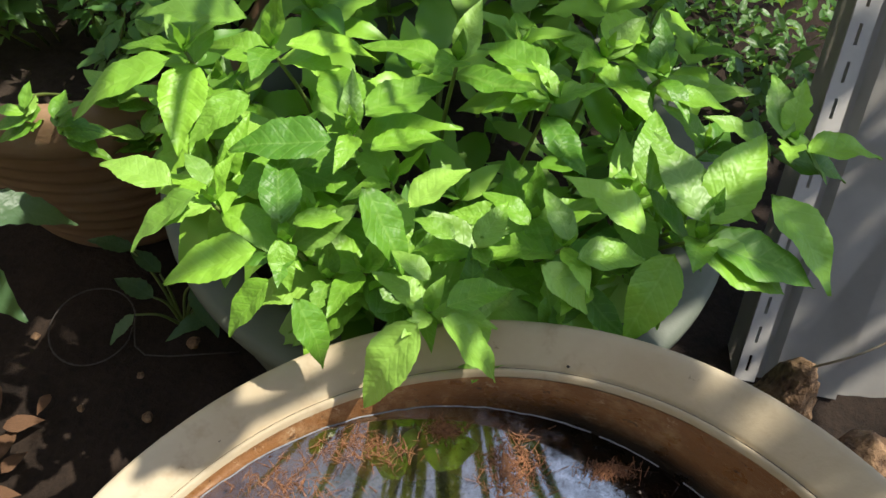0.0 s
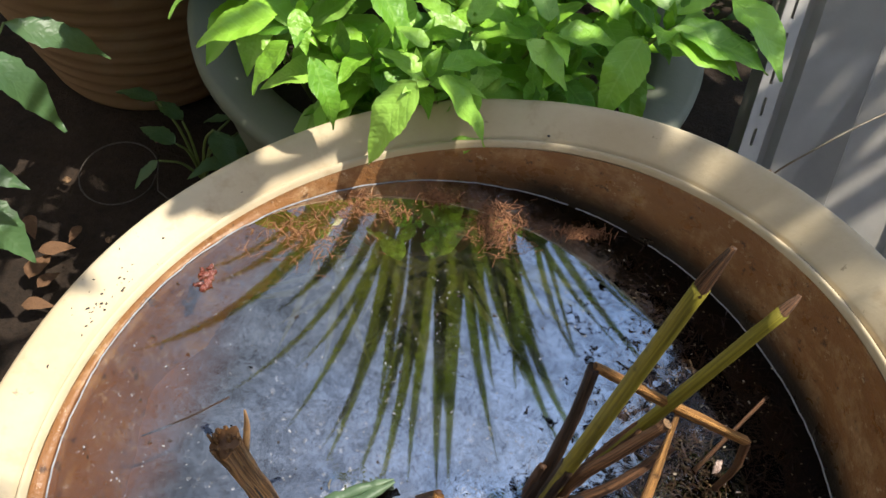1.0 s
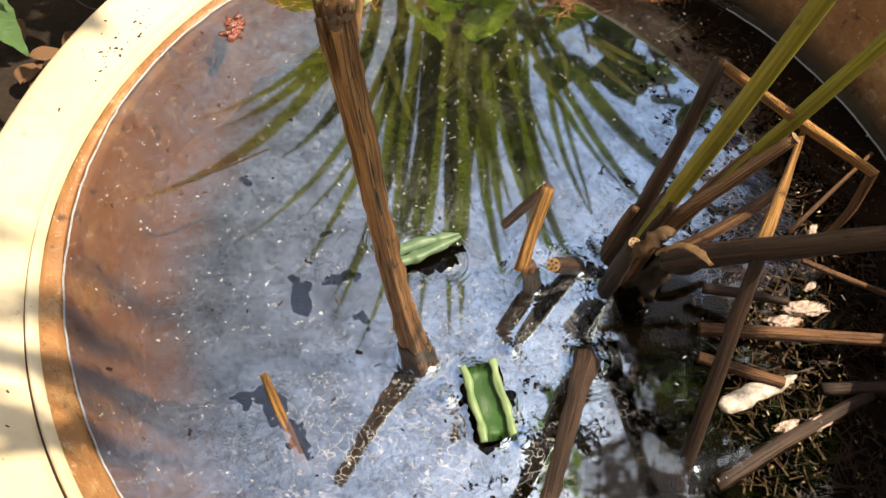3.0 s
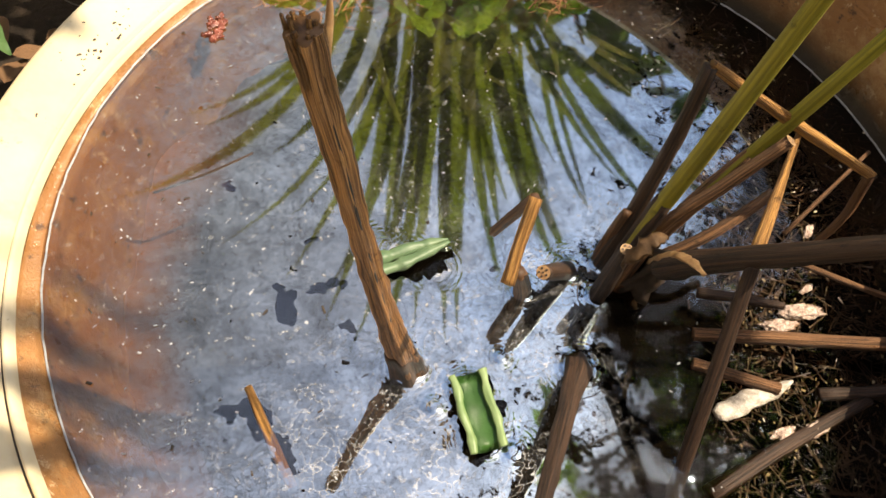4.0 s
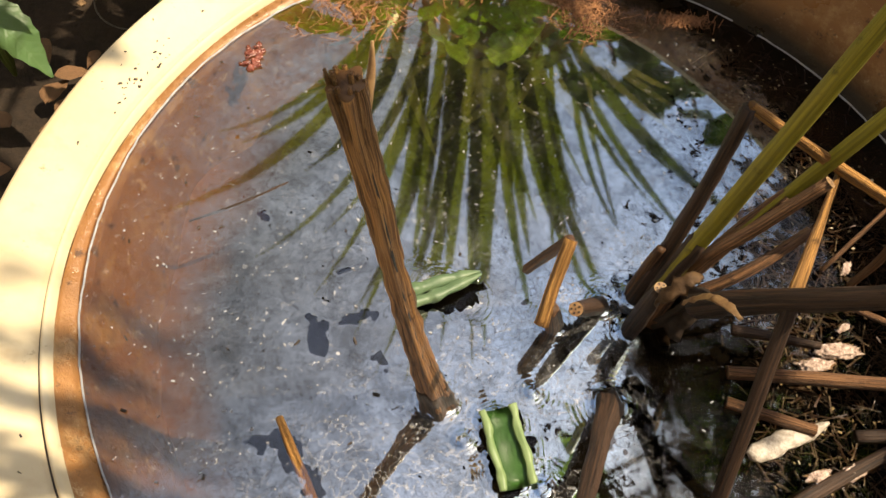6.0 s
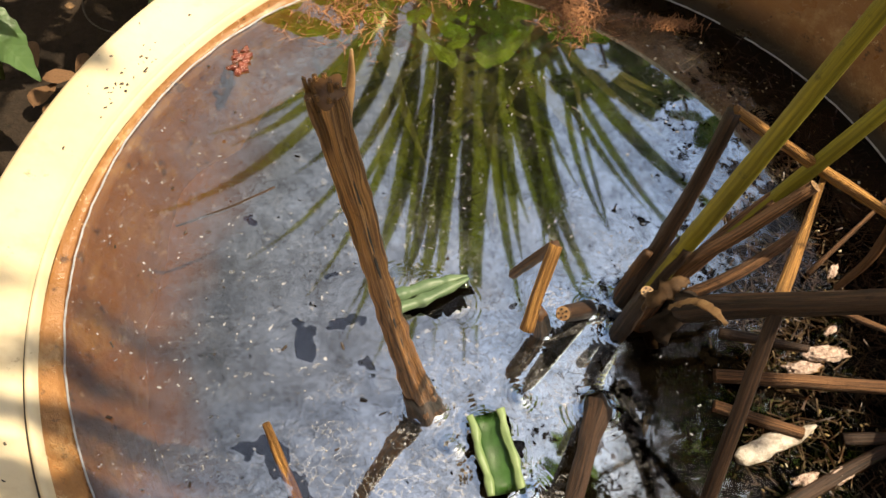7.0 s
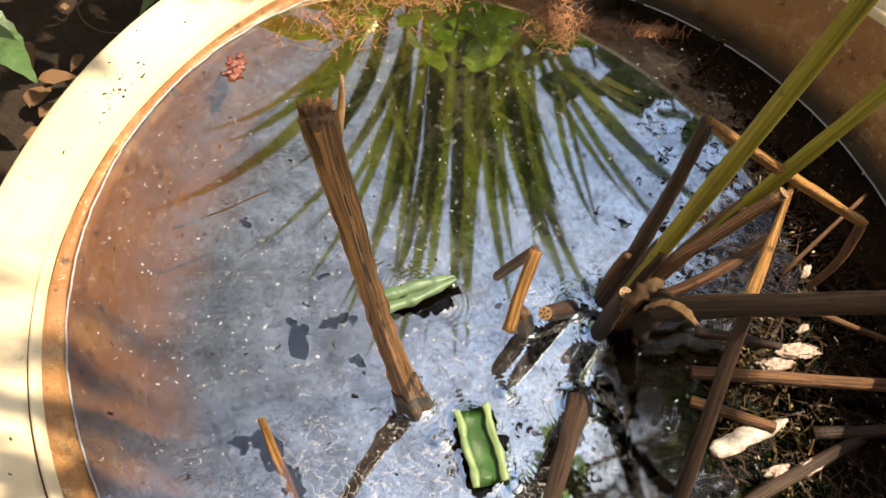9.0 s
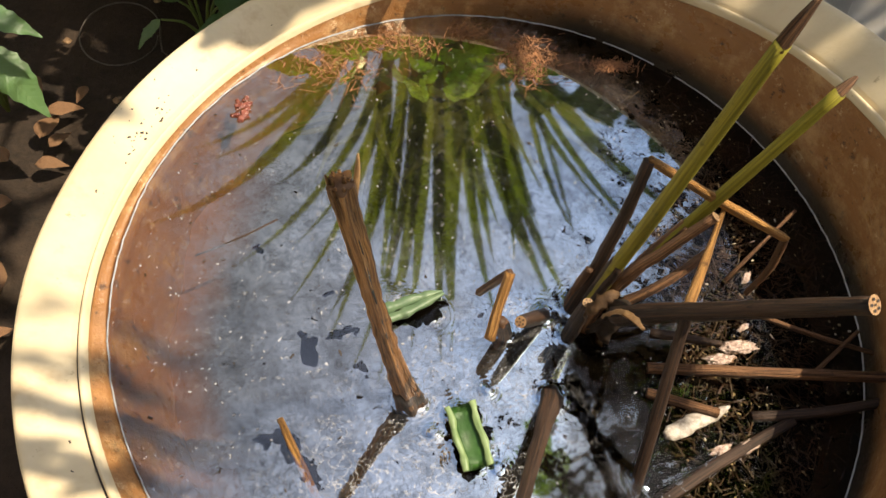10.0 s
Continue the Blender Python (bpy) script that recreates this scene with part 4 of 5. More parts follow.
def rind_strip(name, rows, arc, parent, label, seed, material):
    """A torn strip of rind: part of a tube's skin, with ragged ends and edges."""
    path = smooth_path(rows, 7)
    b = bmesh.new()
    loops = []
    for i, q in enumerate(path):
        d = (path[min(i + 1, len(path) - 1)] - path[max(i - 1, 0)]).to_3d().normalized()
        e = d.cross(Vector((0, 0, 1))).normalized()
        up = e.cross(d)
        half = arc * (0.8 + 0.5 * noise.noise(Vector((i * 0.5, seed, 0))))
        loop = []
        for k in range(7):
            th = -half + 2 * half * k / 6
            r = q[3] * (1 + 0.35 * noise.noise(Vector((th * 1.4, i * 0.6, seed))))
            loop.append(q.to_3d() + (e * math.sin(th) + up * math.cos(th)) * r)
        loops.append(loop)
    rings(b, loops, close=False)
    bmesh.ops.solidify(b, geom=b.faces[:], thickness=0.0006)
    part(name, b, material, parent, label)


torn_stub = bpy.data.objects[TORN]
rind_strip("curled_rind", ((0.0362, -0.0639, 0.088, 0.0025), (0.0403, -0.0677, 0.098, 0.004), (0.0436, -0.074, 0.106, 0.0036), (0.0471, -0.081, 0.11, 0.0015)), 0.85, torn_stub, "curled straw-coloured rind", 1.0, M_PITH)
rind_strip("torn_rind", ((0.0384, -0.0472, 0.055, 0.0033), (0.0407, -0.0471, 0.066, 0.0054), (0.0461, -0.0444, 0.072, 0.0056), (0.0513, -0.0425, 0.074, 0.0024)), 0.9, torn_stub, "torn brown rind flap", 4.0, M_CURL)
stalk("dark rotten crown of the plant at the water", ((0.0655, -0.0164, -0.02, 0.0093), (0.0613, -0.0254, 0.005, 0.0085), (0.0669, -0.0312, 0.03, 0.0064), (0.0715, -0.0441, 0.05, 0.0026)), M_HOLE, ridge=0.3, wobble=0.9, sides=18)
stalk("thin dark stick lying low behind the stems", ((0.0899, -0.0366, 0.012, 0.0031), (0.1093, -0.0414, 0.016, 0.0027), (0.1301, -0.0472, 0.02, 0.0019)), M_DARK, ridge=0.1, wobble=0.2)
stalk("reddish brown broken stem beside the bent stalk", ((0.0475, -0.0075, -0.02, 0.0034), (0.0442, -0.0125, 0.0, 0.0033), (0.044, -0.0129, 0.03, 0.0026), (0.0453, -0.0129, 0.048, 0.002)), M_BROWN, ridge=0.15, wobble=0.2)
stalk("bent straw hook over the water", ((-0.0258, -0.0441, 0.0751, 0.0019), (-0.0227, -0.052, 0.1013, 0.002), (-0.0196, -0.06, 0.1275, 0.0019)), M_BROWN, ridge=0.15,
      more=(("hook_end", ((-0.0193, -0.0606, 0.1283, 0.0022), (-0.0236, -0.0726, 0.1177, 0.0023), (-0.0275, -0.0853, 0.1079, 0.0025)), M_STRAW, "flat straw-coloured end"),))
stalk("short torn stem under the straw hook", ((0.002, -0.0324, -0.02, 0.0042), (0.001, -0.0354, 0.0, 0.004), (-0.0027, -0.0396, 0.02, 0.0043), (-0.0082, -0.0439, 0.04, 0.0036)), M_BROWN, ridge=0.15, wobble=0.2)
stalk("short sawn stub leaning out of the water", ((0.03, -0.014, -0.02, 0.0048), (0.0272, -0.0207, 0.0, 0.0046), (0.0133, -0.0352, 0.0256, 0.0044), (0.0019, -0.0471, 0.0465, 0.0035)), M_DARK, cuts=(((0.0019, -0.0471, 0.0465), (0.0146, -0.0339, 0.0232), 0.0036),))
stalk("thick dark stump leaning towards the near side", ((0.03, -0.062, -0.03, 0.0052), (0.0268, -0.0752, 0.0, 0.0069), (0.0185, -0.0931, 0.014, 0.005), (0.0093, -0.1121, 0.03, 0.0042), (-0.0042, -0.1394, 0.055, 0.0036), (-0.0173, -0.1654, 0.082, 0.0031)), M_DARK, ridge=0.12, wobble=0.2, sides=16)
for label, rows, mat in (("long brown stalk lying half sunk across the water", ((0.088, -0.056, 0.003, 0.0036), (0.16, -0.062, 0.012, 0.0035), (0.236, -0.068, 0.022, 0.0033)), M_BROWN),
                         ("orange stalk sunk below the torn film", ((-0.131, -0.0885, 0.0002, 0.0018), (-0.121, -0.108, -0.001, 0.0024), (-0.108, -0.132, -0.010, 0.0024)), M_STRAW),
                         ("short sunken straw stub", ((0.086, -0.071, 0.001, 0.0032), (0.127, -0.085, 0.004, 0.0030)), M_BROWN),
                         ("thin dry stalk lying on the water", ((0.150, -0.016, 0.010, 0.0017), (0.19, -0.033, 0.010, 0.0017), (0.232, -0.048, 0.012, 0.0015)), M_BROWN),
                         ("sunken dark stalk under the surface", ((0.085, -0.135, -0.004, 0.0044), (0.13, -0.110, -0.002, 0.0040), (0.175, -0.088, 0.0, 0.0030)), M_DARK),
                         ("dark stalk half sunk beside the others", ((0.150, -0.085, -0.002, 0.0036), (0.19, -0.084, 0.003, 0.0034), (0.228, -0.080, 0.012, 0.0030)), M_DARK),
                         ("thin dark twig crossing the water", ((0.190, -0.062, 0.006, 0.0014), (0.224, -0.035, 0.016, 0.0012)), M_BROWN),
                         ("thin dark stem just under the film", ((-0.1905, 0.016, -0.0002, 0.0006), (-0.165, 0.029, 0.0002, 0.0009), (-0.142, 0.044, 0.0004, 0.0007)), M_DARK),
                         ("thin brown twig by the basin wall", ((0.150, 0.005, 0.004, 0.0014), (0.196, 0.045, 0.03, 0.0011)), M_BROWN)):
    stalk(label, rows, mat, ridge=0.12, wobble=0.15, steps=5)


# ---- folded leaf pieces, floating ----
def folded_leaf(name, length, half, curl, label, skin, point=0.0):
    """A strip cut from a thick leaf, both long edges rolled in over a dark green trough."""
    ob = base(name, label, "leaf piece", "floating leaf pieces")
    for sgn in (-1, 1):
        rows = [(sgn * half * (1 - 0.07 * math.sin(k * 0.9 + sgn)) * (1 - point * (k / 12) ** 2.5), -length / 2 + length * k / 12, 0.0045 + 0.0003 * math.sin(k * 1.3), curl * (1 + 0.13 * math.sin(k * 1.6 + sgn) + 0.06 * math.sin(k * 3.7)) * (1 - point * (k / 12) ** 4)) for k in range(13)]
        part("rolled_edge", tube(rows, 5, 14, 0.10, 2, 0.28, sgn), skin, ob, "pale green rolled edge")
    b = bmesh.new()
    rings(b, [[(half * u * (1 - point * (k / 8) ** 2.5), -length / 2 + length * k / 8, 0.0015 + 0.002 * u * u + 0.0006 * math.sin(k * 1.7)) for u in (-1, -0.6, -0.2, 0.2, 0.6, 1)] for k in range(9)], close=False)
    bmesh.ops.solidify(b, geom=b.faces[:], thickness=0.0008)
    part("trough", b, M_FOLD_IN, ob, "dark green inner face")
    return ob


f1 = folded_leaf("folded_leaf", 0.0380, 0.0072, 0.0019, "folded green leaf strip floating, dark green inside", M_FOLD)
f1.matrix_basis = pose(-0.0242, -0.0995, 0.0012, 0, 0, 15)
f2 = folded_leaf("folded_leaf", 0.042, 0.0035, 0.0031, "rolled green leaf piece floating by the tall stalk", M_ROLL, 0.8)
f2.matrix_basis = pose(-0.0555, -0.0175, 0.0012, 0, 0, -65)

pulp = base("floating_pulp", "clump of wet reddish fruit pulp floating on the water", "debris", at=(-0.173, 0.133, 0.0012))
for k in range(13):
    b = bmesh.new()
    bmesh.ops.create_icosphere(b, subdivisions=3, radius=0.0027, matrix=Matrix.Translation((0.0055 * math.sin(k * 2.3), -0.012 + 0.0021 * k, 0.0004)) @ Matrix.Diagonal((1.2 + 0.6 * math.sin(k), 1.0 + 0.6 * math.cos(k * 2), 0.45, 1)))
    for v in b.verts:
        v.co += Vector((0.0022, 0.0022, 0.0010)) * noise.noise(v.co * 420 + Vector((k, 0, 0))) + Vector((0.0012, -0.0012, 0.0006)) * noise.noise(v.co * 900)
    part("pulp_shred", b, M_RED, pulp)
pulp.scale = (0.72, 0.72, 0.72)
b = bmesh.new()
loops = []
for k in range(13):
    w = (0.45, 0.88, 0.98, 1.05, 1.0, 0.95, 0.90, 0.85, 0.72, 0.66, 0.52, 0.40, 0.15)[k]
    bend = 0.0004 * math.sin(k * 0.9)
    w *= 0.85
    loops.append([(bend + (0.0050 + 0.0014 * noise.noise(Vector((k * 1.3, a * 1.5, 1)))) * w * math.cos(a), -0.019 + 0.0033 * k, (0.0016 + 0.0014 * noise.noise(Vector((k * 1.1, a, 5)))) * math.sin(a)) for a in [i * math.pi / 7 for i in range(14)]])
rings(b, loops, cap_first=True, cap_last=True)
rind = thing("bleached_rind", b, M_PALE, "bleached ragged piece of rind shining wet in the sun", "debris")
rind.matrix_basis = pose(0.1138, -0.0892, 0.0008, 0, 0, -68) @ Matrix.Diagonal((1.25, 1.18, 1.2, 1))


# ---- weed under the water ----
weed = base("water_weed", "olive ribbon-leaved water weed under the surface", "plant", at=(-0.01, 0.18, -0.035))
for k in range(36):
    fan = -1.5 + 3.0 * (k + 0.5) / 36 + rng.uniform(-0.1, 0.1)
    long = rng.uniform(0.04, 0.11)
    x0, y0, z0 = rng.uniform(-0.09, 0.06), rng.uniform(-0.02, 0.03), rng.uniform(0.0, 0.026)
    b = bmesh.new()
    loops = []
    for i in range(9):
        t = i / 8
        a = fan * (0.65 + 0.35 * t)
        px, py = x0 + long * t * math.sin(a), y0 - long * t * math.cos(a)
        w = 0.0030 * (1 - t ** 3) + 0.0003
        z = z0 - 0.02 * t * t
        nx, ny = math.cos(a), math.sin(a)
        loops.append([(px - nx * w, py - ny * w, z), (px, py, z + 0.0007), (px + nx * w, py + ny * w, z)])
    rings(b, loops, close=False)
    part("ribbon_leaf", b, M_ALGA, weed)

# ---- fibre mats at the far edge, litter and chips ----
def flecks(count, where, length, width, lift, seed):
    """Loose fibres or flakes, scattered by the function where(r)."""
    r = random.Random(seed)
    verts, faces = [], []
    for _ in range(count):
        x, y, z = where(r)
        a, l, w, t = r.uniform(0, math.pi), r.uniform(*length) / 2, r.uniform(*width) / 2, r.uniform(-0.35, 0.35)
        dx, dy = math.cos(a), math.sin(a)
        z += r.uniform(0, lift)
        n = len(verts)
        for u, v, h in ((-1, -1, 0), (1, -1, 0), (1, 1, 0), (-1, 1, 0), (0, 0, 1)):
            verts.append((x + dx * l * u - dy * w * v, y + dy * l * u + dx * w * v, z + t * l * u + (w * 0.5 if h else 0)))
        faces += [(n, n + 1, n + 4), (n + 1, n + 2, n + 4), (n + 2, n + 3, n + 4), (n + 3, n, n + 4), (n + 3, n + 2, n + 1, n)]
    me = bpy.data.meshes.new("flecks")
    me.from_pydata(verts, [], faces)
    return me


def mat_spot(r):
    cx, cy, sx, sy = r.choice(((-0.116, 0.176, 0.034, 0.018), (-0.066, 0.204, 0.030, 0.012), (0.034, 0.192, 0.016, 0.018), (-0.010, 0.219, 0.010, 0.006), (0.034, 0.188, 0.018, 0.020), (0.098, 0.191, 0.016, 0.004)))
    for _ in range(20):
        x, y = r.gauss(cx, sx * 0.6), r.gauss(cy, sy * 0.6)
        if math.hypot(x, y) < 0.232:
            return x, y, 0.0012
    return cx, cy, 0.0012


def stuff(name, me, material, label, category):
    me.materials.append(material)
    tagged(new(name, me), label, category, kind="stuff")


stuff("root_fibres", flecks(1250, mat_spot, (0.004, 0.013), (0.00014, 0.0005), 0.0014, 3), M_FIBRE, "reddish-brown matted root fibres floating at the basin's edge", "fibres")


def right_side(r):
    while True:
        a, d = r.uniform(-1.5, 1.15), 0.236 * math.sqrt(r.uniform(0, 1))
        x, y = d * math.cos(a), d * math.sin(a)
        if x > 0.10 + 0.03 * r.random():
            return x, y, r.choice((-0.034, -0.030, -0.022, -0.015, -0.010, -0.006, -0.003))


stuff("rotten_litter", flecks(3600, right_side, (0.002, 0.014), (0.0003, 0.0011), 0.003, 5), M_LITTER, "dark rotten stalk and leaf litter in the water", "litter")


# pale husks set where the wet litter glints, their colour carrying the sparkle
for x, y, size, turn in ((0.1508, -0.0402, 0.0075, 0.1), (0.1367, -0.0488, 0.0062, 0.1), (0.1575, -0.0265, 0.0030, 0.6), (0.1676, 0.0096, 0.0034, 0.9), (0.1442, -0.1034, 0.0060, 0.5), (0.1259, -0.1056, 0.0040, 0.3)):
    b = bmesh.new()
    bmesh.ops.create_icosphere(b, subdivisions=4, radius=1.0)
    for v in b.verts:
        p = v.co.copy()
        n = 1 + 0.55 * noise.noise(p * 1.7 + Vector((x * 90, 0, 0))) + 0.35 * noise.noise(p * 5.0) + 0.15 * noise.noise(p * 13.0)
        v.co = Vector((p.x * size * 1.5 * n, p.y * size * 0.6 * n, p.z * size * 0.26 * n))
    husk = thing("wet_husk", b, M_HUSK, "pale pinkish husk whose colour stands in for a sun glint on the wet litter", "debris", "wet husks")
    husk.location, husk.rotation_euler = (x, y, 0.0), (0, 0, turn)
stuff("pale_chips", flecks(520, right_side, (0.0006, 0.0022), (0.0005, 0.0016), 0.005, 6), M_CHIP, "pale seed husks and chips scattered on the litter", "chips")


def over_film(r):
    while True:
        x, y = r.uniform(-0.23, 0.10), r.uniform(-0.22, 0.15)
        if math.hypot(x, y) < 0.23:
            return x, y, 0.0012


stuff("floating_dust", flecks(380, over_film, (0.0003, 0.0020), (0.0002, 0.0010), 0.0003, 8), M_PALE_GREY, "pale specks floating on the film", "dust")
stuff("floating_specks", flecks(70, over_film, (0.0006, 0.004), (0.0004, 0.0016), 0.0004, 9), M_HOLE, "dark specks floating on the film", "specks")

def on_rim(r):
    a, s = r.choice(((2.67, 0.06), (2.62, 0.015), (2.75, 0.05), (r.uniform(0.2, 5.5), 0.1)))
    th, rr = r.gauss(a, s), 0.2510 + abs(r.gauss(0, 0.006))
    mid = Vector((LEDGE_C.x, LEDGE_C.y, ledge_height(*LEDGE_C)))
    return mid + ACROSS * (rr * math.cos(th)) + ALONG * (rr * math.sin(th)) + UP * (0.0042 + 0.82 * (rr - 0.2510))


stuff("soil_crumbs", flecks(42, on_rim, (0.0006, 0.0032), (0.0005, 0.0020), 0.0003, 15), M_HOLE, "dark crumbs of soil scattered on the cream rim", "crumbs")

# pale broken ring that paints the bright meniscus at the water's edge
bm = bmesh.new()
for i in range(240):
    a0, a1 = 2 * math.pi * i / 240, 2 * math.pi * (i + 1) / 240
    if noise.noise(Vector((math.cos(a0) * 9, math.sin(a0) * 9, 0))) < -0.45:
        continue
    q = []
    for a, r, z in ((a0, 0.2358, 0.0011), (a1, 0.2358, 0.0011), (a1, 0.2366, 0.0018), (a0, 0.2366, 0.0018)):
        r += 0.0009 * noise.noise(Vector((math.cos(a) * 30, math.sin(a) * 30, 2)))
        q.append(bm.verts.new((r * math.cos(a), r * math.sin(a), z)))
    bm.faces.new(q)
bmesh.ops.remove_doubles(bm, verts=bm.verts, dist=1e-5)
tagged(new("scum_line", mesh_of("scum_line", bm, M_PALE_GREY)), "thin pale ring standing in for the bright meniscus along the clay", "scum", kind="stuff")

# ---- upright slotted panel and stone ----
panel = base("steel_panel", "grey steel upright with a slotted flange, leaning back", "panel", at=(0.351, 0.426, GROUND))
axis = Vector((0.058, 0.210, 0.359)).normalized()
side = Vector((1.0, -0.10, 0.0)).normalized()
out = axis.cross(side).normalized()
PLATE = Matrix((side, axis, -out)).transposed().to_4x4()      # local x across, y up along the upright, z towards the viewer


def plate(name, poly_rows, material, label=""):
    """A sheet folded along its length: (x, z) rows, run along the upright."""
    b = bmesh.new()
    rings(b, [[(x, y, z) for x, z in poly_rows] for y in (0.0, 0.25, 0.5, 0.75, 1.1)], close=False)
    bmesh.ops.solidify(b, geom=b.faces[:], thickness=0.0016)
    ob = part(name, b, material, panel, label, smooth=False)
    ob.matrix_basis = PLATE
    return ob


plate("folded_sheet", ((0.0, -0.003), (0.0, -0.045), (0.0275, -0.045), (0.0275, -0.008), (0.034, -0.008), (0.040, 0.006), (0.115, 0.010), (0.122, -0.004), (0.21, -0.004), (0.216, 0.010), (0.32, 0.010)), M_PANEL, "broad folded grey sheet")
b = bmesh.new()
edges = [0.0]
for k in range(28):
    edges += [0.012 + 0.037 * k, 0.033 + 0.037 * k]
edges.append(1.1)
for i, (y0, y1) in enumerate(zip(edges, edges[1:])):
    for j, (x0, x1) in enumerate(((0.0, 0.0095), (0.0095, 0.0130), (0.0130, 0.024))):
        if i % 2 == 0 or j != 1:
            b.faces.new([b.verts.new((x, y, 0.0)) for x, y in ((x0, y0), (x1, y0), (x1, y1), (x0, y1))])
bmesh.ops.remove_doubles(b, verts=b.verts, dist=1e-5)
bmesh.ops.solidify(b, geom=b.faces[:], thickness=0.002)
part("slotted_flange", b, M_PANEL, panel, "flange with a row of long slots", smooth=False).matrix_basis = PLATE

def rough_stone(label, at, size, seed, turn=(0, 0, 0)):
    b = bmesh.new()
    bmesh.ops.create_icosphere(b, subdivisions=5, radius=1.0)
    for v in b.verts:
        p = v.co.copy()
        q = p * 1.2 + Vector((seed, 0, 0))
        n = 0.30 * noise.noise(q * 1.1) + 0.14 * noise.noise(q * 3.0) + 0.07 * noise.noise(q * 7.0) + 0.035 * noise.noise(q * 18.0)
        v.co = Vector((p.x * size[0] * (1 + n), p.y * size[1] * (1 + n), math.copysign(abs(p.z) ** 0.6, p.z) * size[2] * (1 + 0.25 * n)))
    ob = thing("stone", b, M_ROCK, label, "stone")
    ob.matrix_basis = pose(*at, *turn)


rough_stone("rough rust-brown laterite stone standing behind the basin", (0.281, 0.289, -0.165), (0.029, 0.026, 0.138), 3.0, (0, 0, 25))
rough_stone("broken reddish-brown stone slab beside the rim", (0.338, 0.239, -0.185), (0.045, 0.032, 0.125), 9.0, (0, 0, 20))

# ---- strap-leaved plant arching over from behind, seen in the water as a reflection ----
strap = base("arching_plant", "strap-leaved plant arching over the pots from behind", "plant", at=(0.09, 1.34, GROUND))
S0 = Vector(strap.location)
part("stalk", tube([(0, 0, 0, 0.016), (0.0, -0.06, 0.50, 0.014), (-0.02, -0.25, 0.88, 0.011), (-0.06, -0.45, 1.00, 0.008)], 6, 8, 0.05, 5, 0.05), M_GREEN_STEM, strap)
HUB = Vector((0.035, 0.90, 0.63))
for k in range(32):
    u = (k + 0.5) / 32
    w0 = 2 * u - 1
    aim = radians(-93 + 56 * w0 * abs(w0)) + rng.uniform(-0.06, 0.06)     # the middle of the fan points to the viewer
    long = rng.uniform(0.40, 0.64) * (1.0 if u > 0.25 else 0.85)
    start = HUB + Vector((0.13 * w0 + rng.uniform(-0.03, 0.03), rng.uniform(-0.05, 0.05), rng.uniform(-0.05, 0.03)))
    turn, wide = rng.uniform(0.5, 1.0) * (2.6 if u < 0.36 else 1.0), rng.uniform(0.0065, 0.0135)
    b = bmesh.new()
    loops = []
    p = start - S0
    for i in range(15):
        t = i / 14
        a = aim + turn * (u - 0.5) * (t - 0.55)
        w = wide * (math.sin(math.pi * min(1, 0.12 + t * 0.9)) ** 0.6) * (1 - 0.6 * t ** 4) + 0.0004
        nx, ny = -math.sin(a), math.cos(a)
        loops.append([(p.x - nx * w, p.y - ny * w, p.z + 0.003), (p.x, p.y, p.z), (p.x + nx * w, p.y + ny * w, p.z + 0.003)])
        p = p + Vector((math.cos(a), math.sin(a), 0.56 - 0.50 * t)) * long / 14
    rings(b, loops, close=False)
    part("strap_leaf", b, M_STRAP, strap)

for k in range(10):
    start = Vector((0.01 + 0.024 * k, 0.852 + rng.uniform(-0.03, 0.03), 0.68 + rng.uniform(-0.03, 0.03))) - S0
    aim, long, wide, bow = radians(-96 + 2.6 * k + rng.uniform(-7, 7)), rng.uniform(0.27, 0.42), rng.uniform(0.003, 0.007), rng.uniform(-0.3, 0.5)
    loops = []
    p = start
    for i in range(13):
        t = i / 12
        a = aim + bow * (t - 0.3)
        w = wide * (math.sin(math.pi * min(1, 0.15 + t * 0.84)) ** 0.6) + 0.0004
        nx, ny = -math.sin(a), math.cos(a)
        loops.append([(p.x - nx * w, p.y - ny * w, p.z + 0.002), (p.x, p.y, p.z), (p.x + nx * w, p.y + ny * w, p.z + 0.002)])
        p = p + Vector((math.cos(a), math.sin(a), 0.50 - 0.40 * t)) * long / 12
    b = bmesh.new()
    rings(b, loops, close=False)
    part("strap_leaf", b, M_STRAP, strap)

# ---- tree overhead, which throws the dappled shade ----
# boughs: where their shade falls (x, y on the water's level), how high they hang, how wide, how many leaves
DENSE_BOUGHS = ((0.045, 0.272, 1.2, 0.022, 8), (0.15, 0.215, 1.3, 0.022, 9), (0.185, 0.125, 1.3, 0.026, 18), (-0.78, 0.02, 5.2, 0.15, 30), (0.3, 0.07, 1.5, 0.06, 42), (0.22, 0.21, 1.4, 0.045, 15), (0.42, 0.42, 1.7, 0.08, 80), (0.3, 0.55, 1.7, 0.08, 36), (0.47, 0.78, 1.8, 0.11, 100), (0.1, 0.56, 1.6, 0.07, 34), (0.04, 0.5, 1.6, 0.05, 38), (0.2, 0.48, 1.6, 0.05, 22), (0.6, -0.25, 1.8, 0.12, 60), (0.04, 0.06, 1.0, 0.045, 20))
LOOSE_BOUGHS = ((-0.36, 0.2, 1.4, 0.03, 14), (-0.1, 0.54, 1.6, 0.06, 18), (-0.205, 0.185, 0.9, 0.012, 4), (0.012, 0.265, 1.1, 0.012, 6), (0.042, 0.252, 1.2, 0.012, 7), (0.075, 0.228, 1.15, 0.012, 7))
TREE_LEAF = [leaf_mesh("leaf", M_TREE, 0.20, 0.15, 0.2, rows=8, seed=11), leaf_mesh("leaf", M_TREE, 0.26, 0.1, 0.1, rows=8, seed=12)]
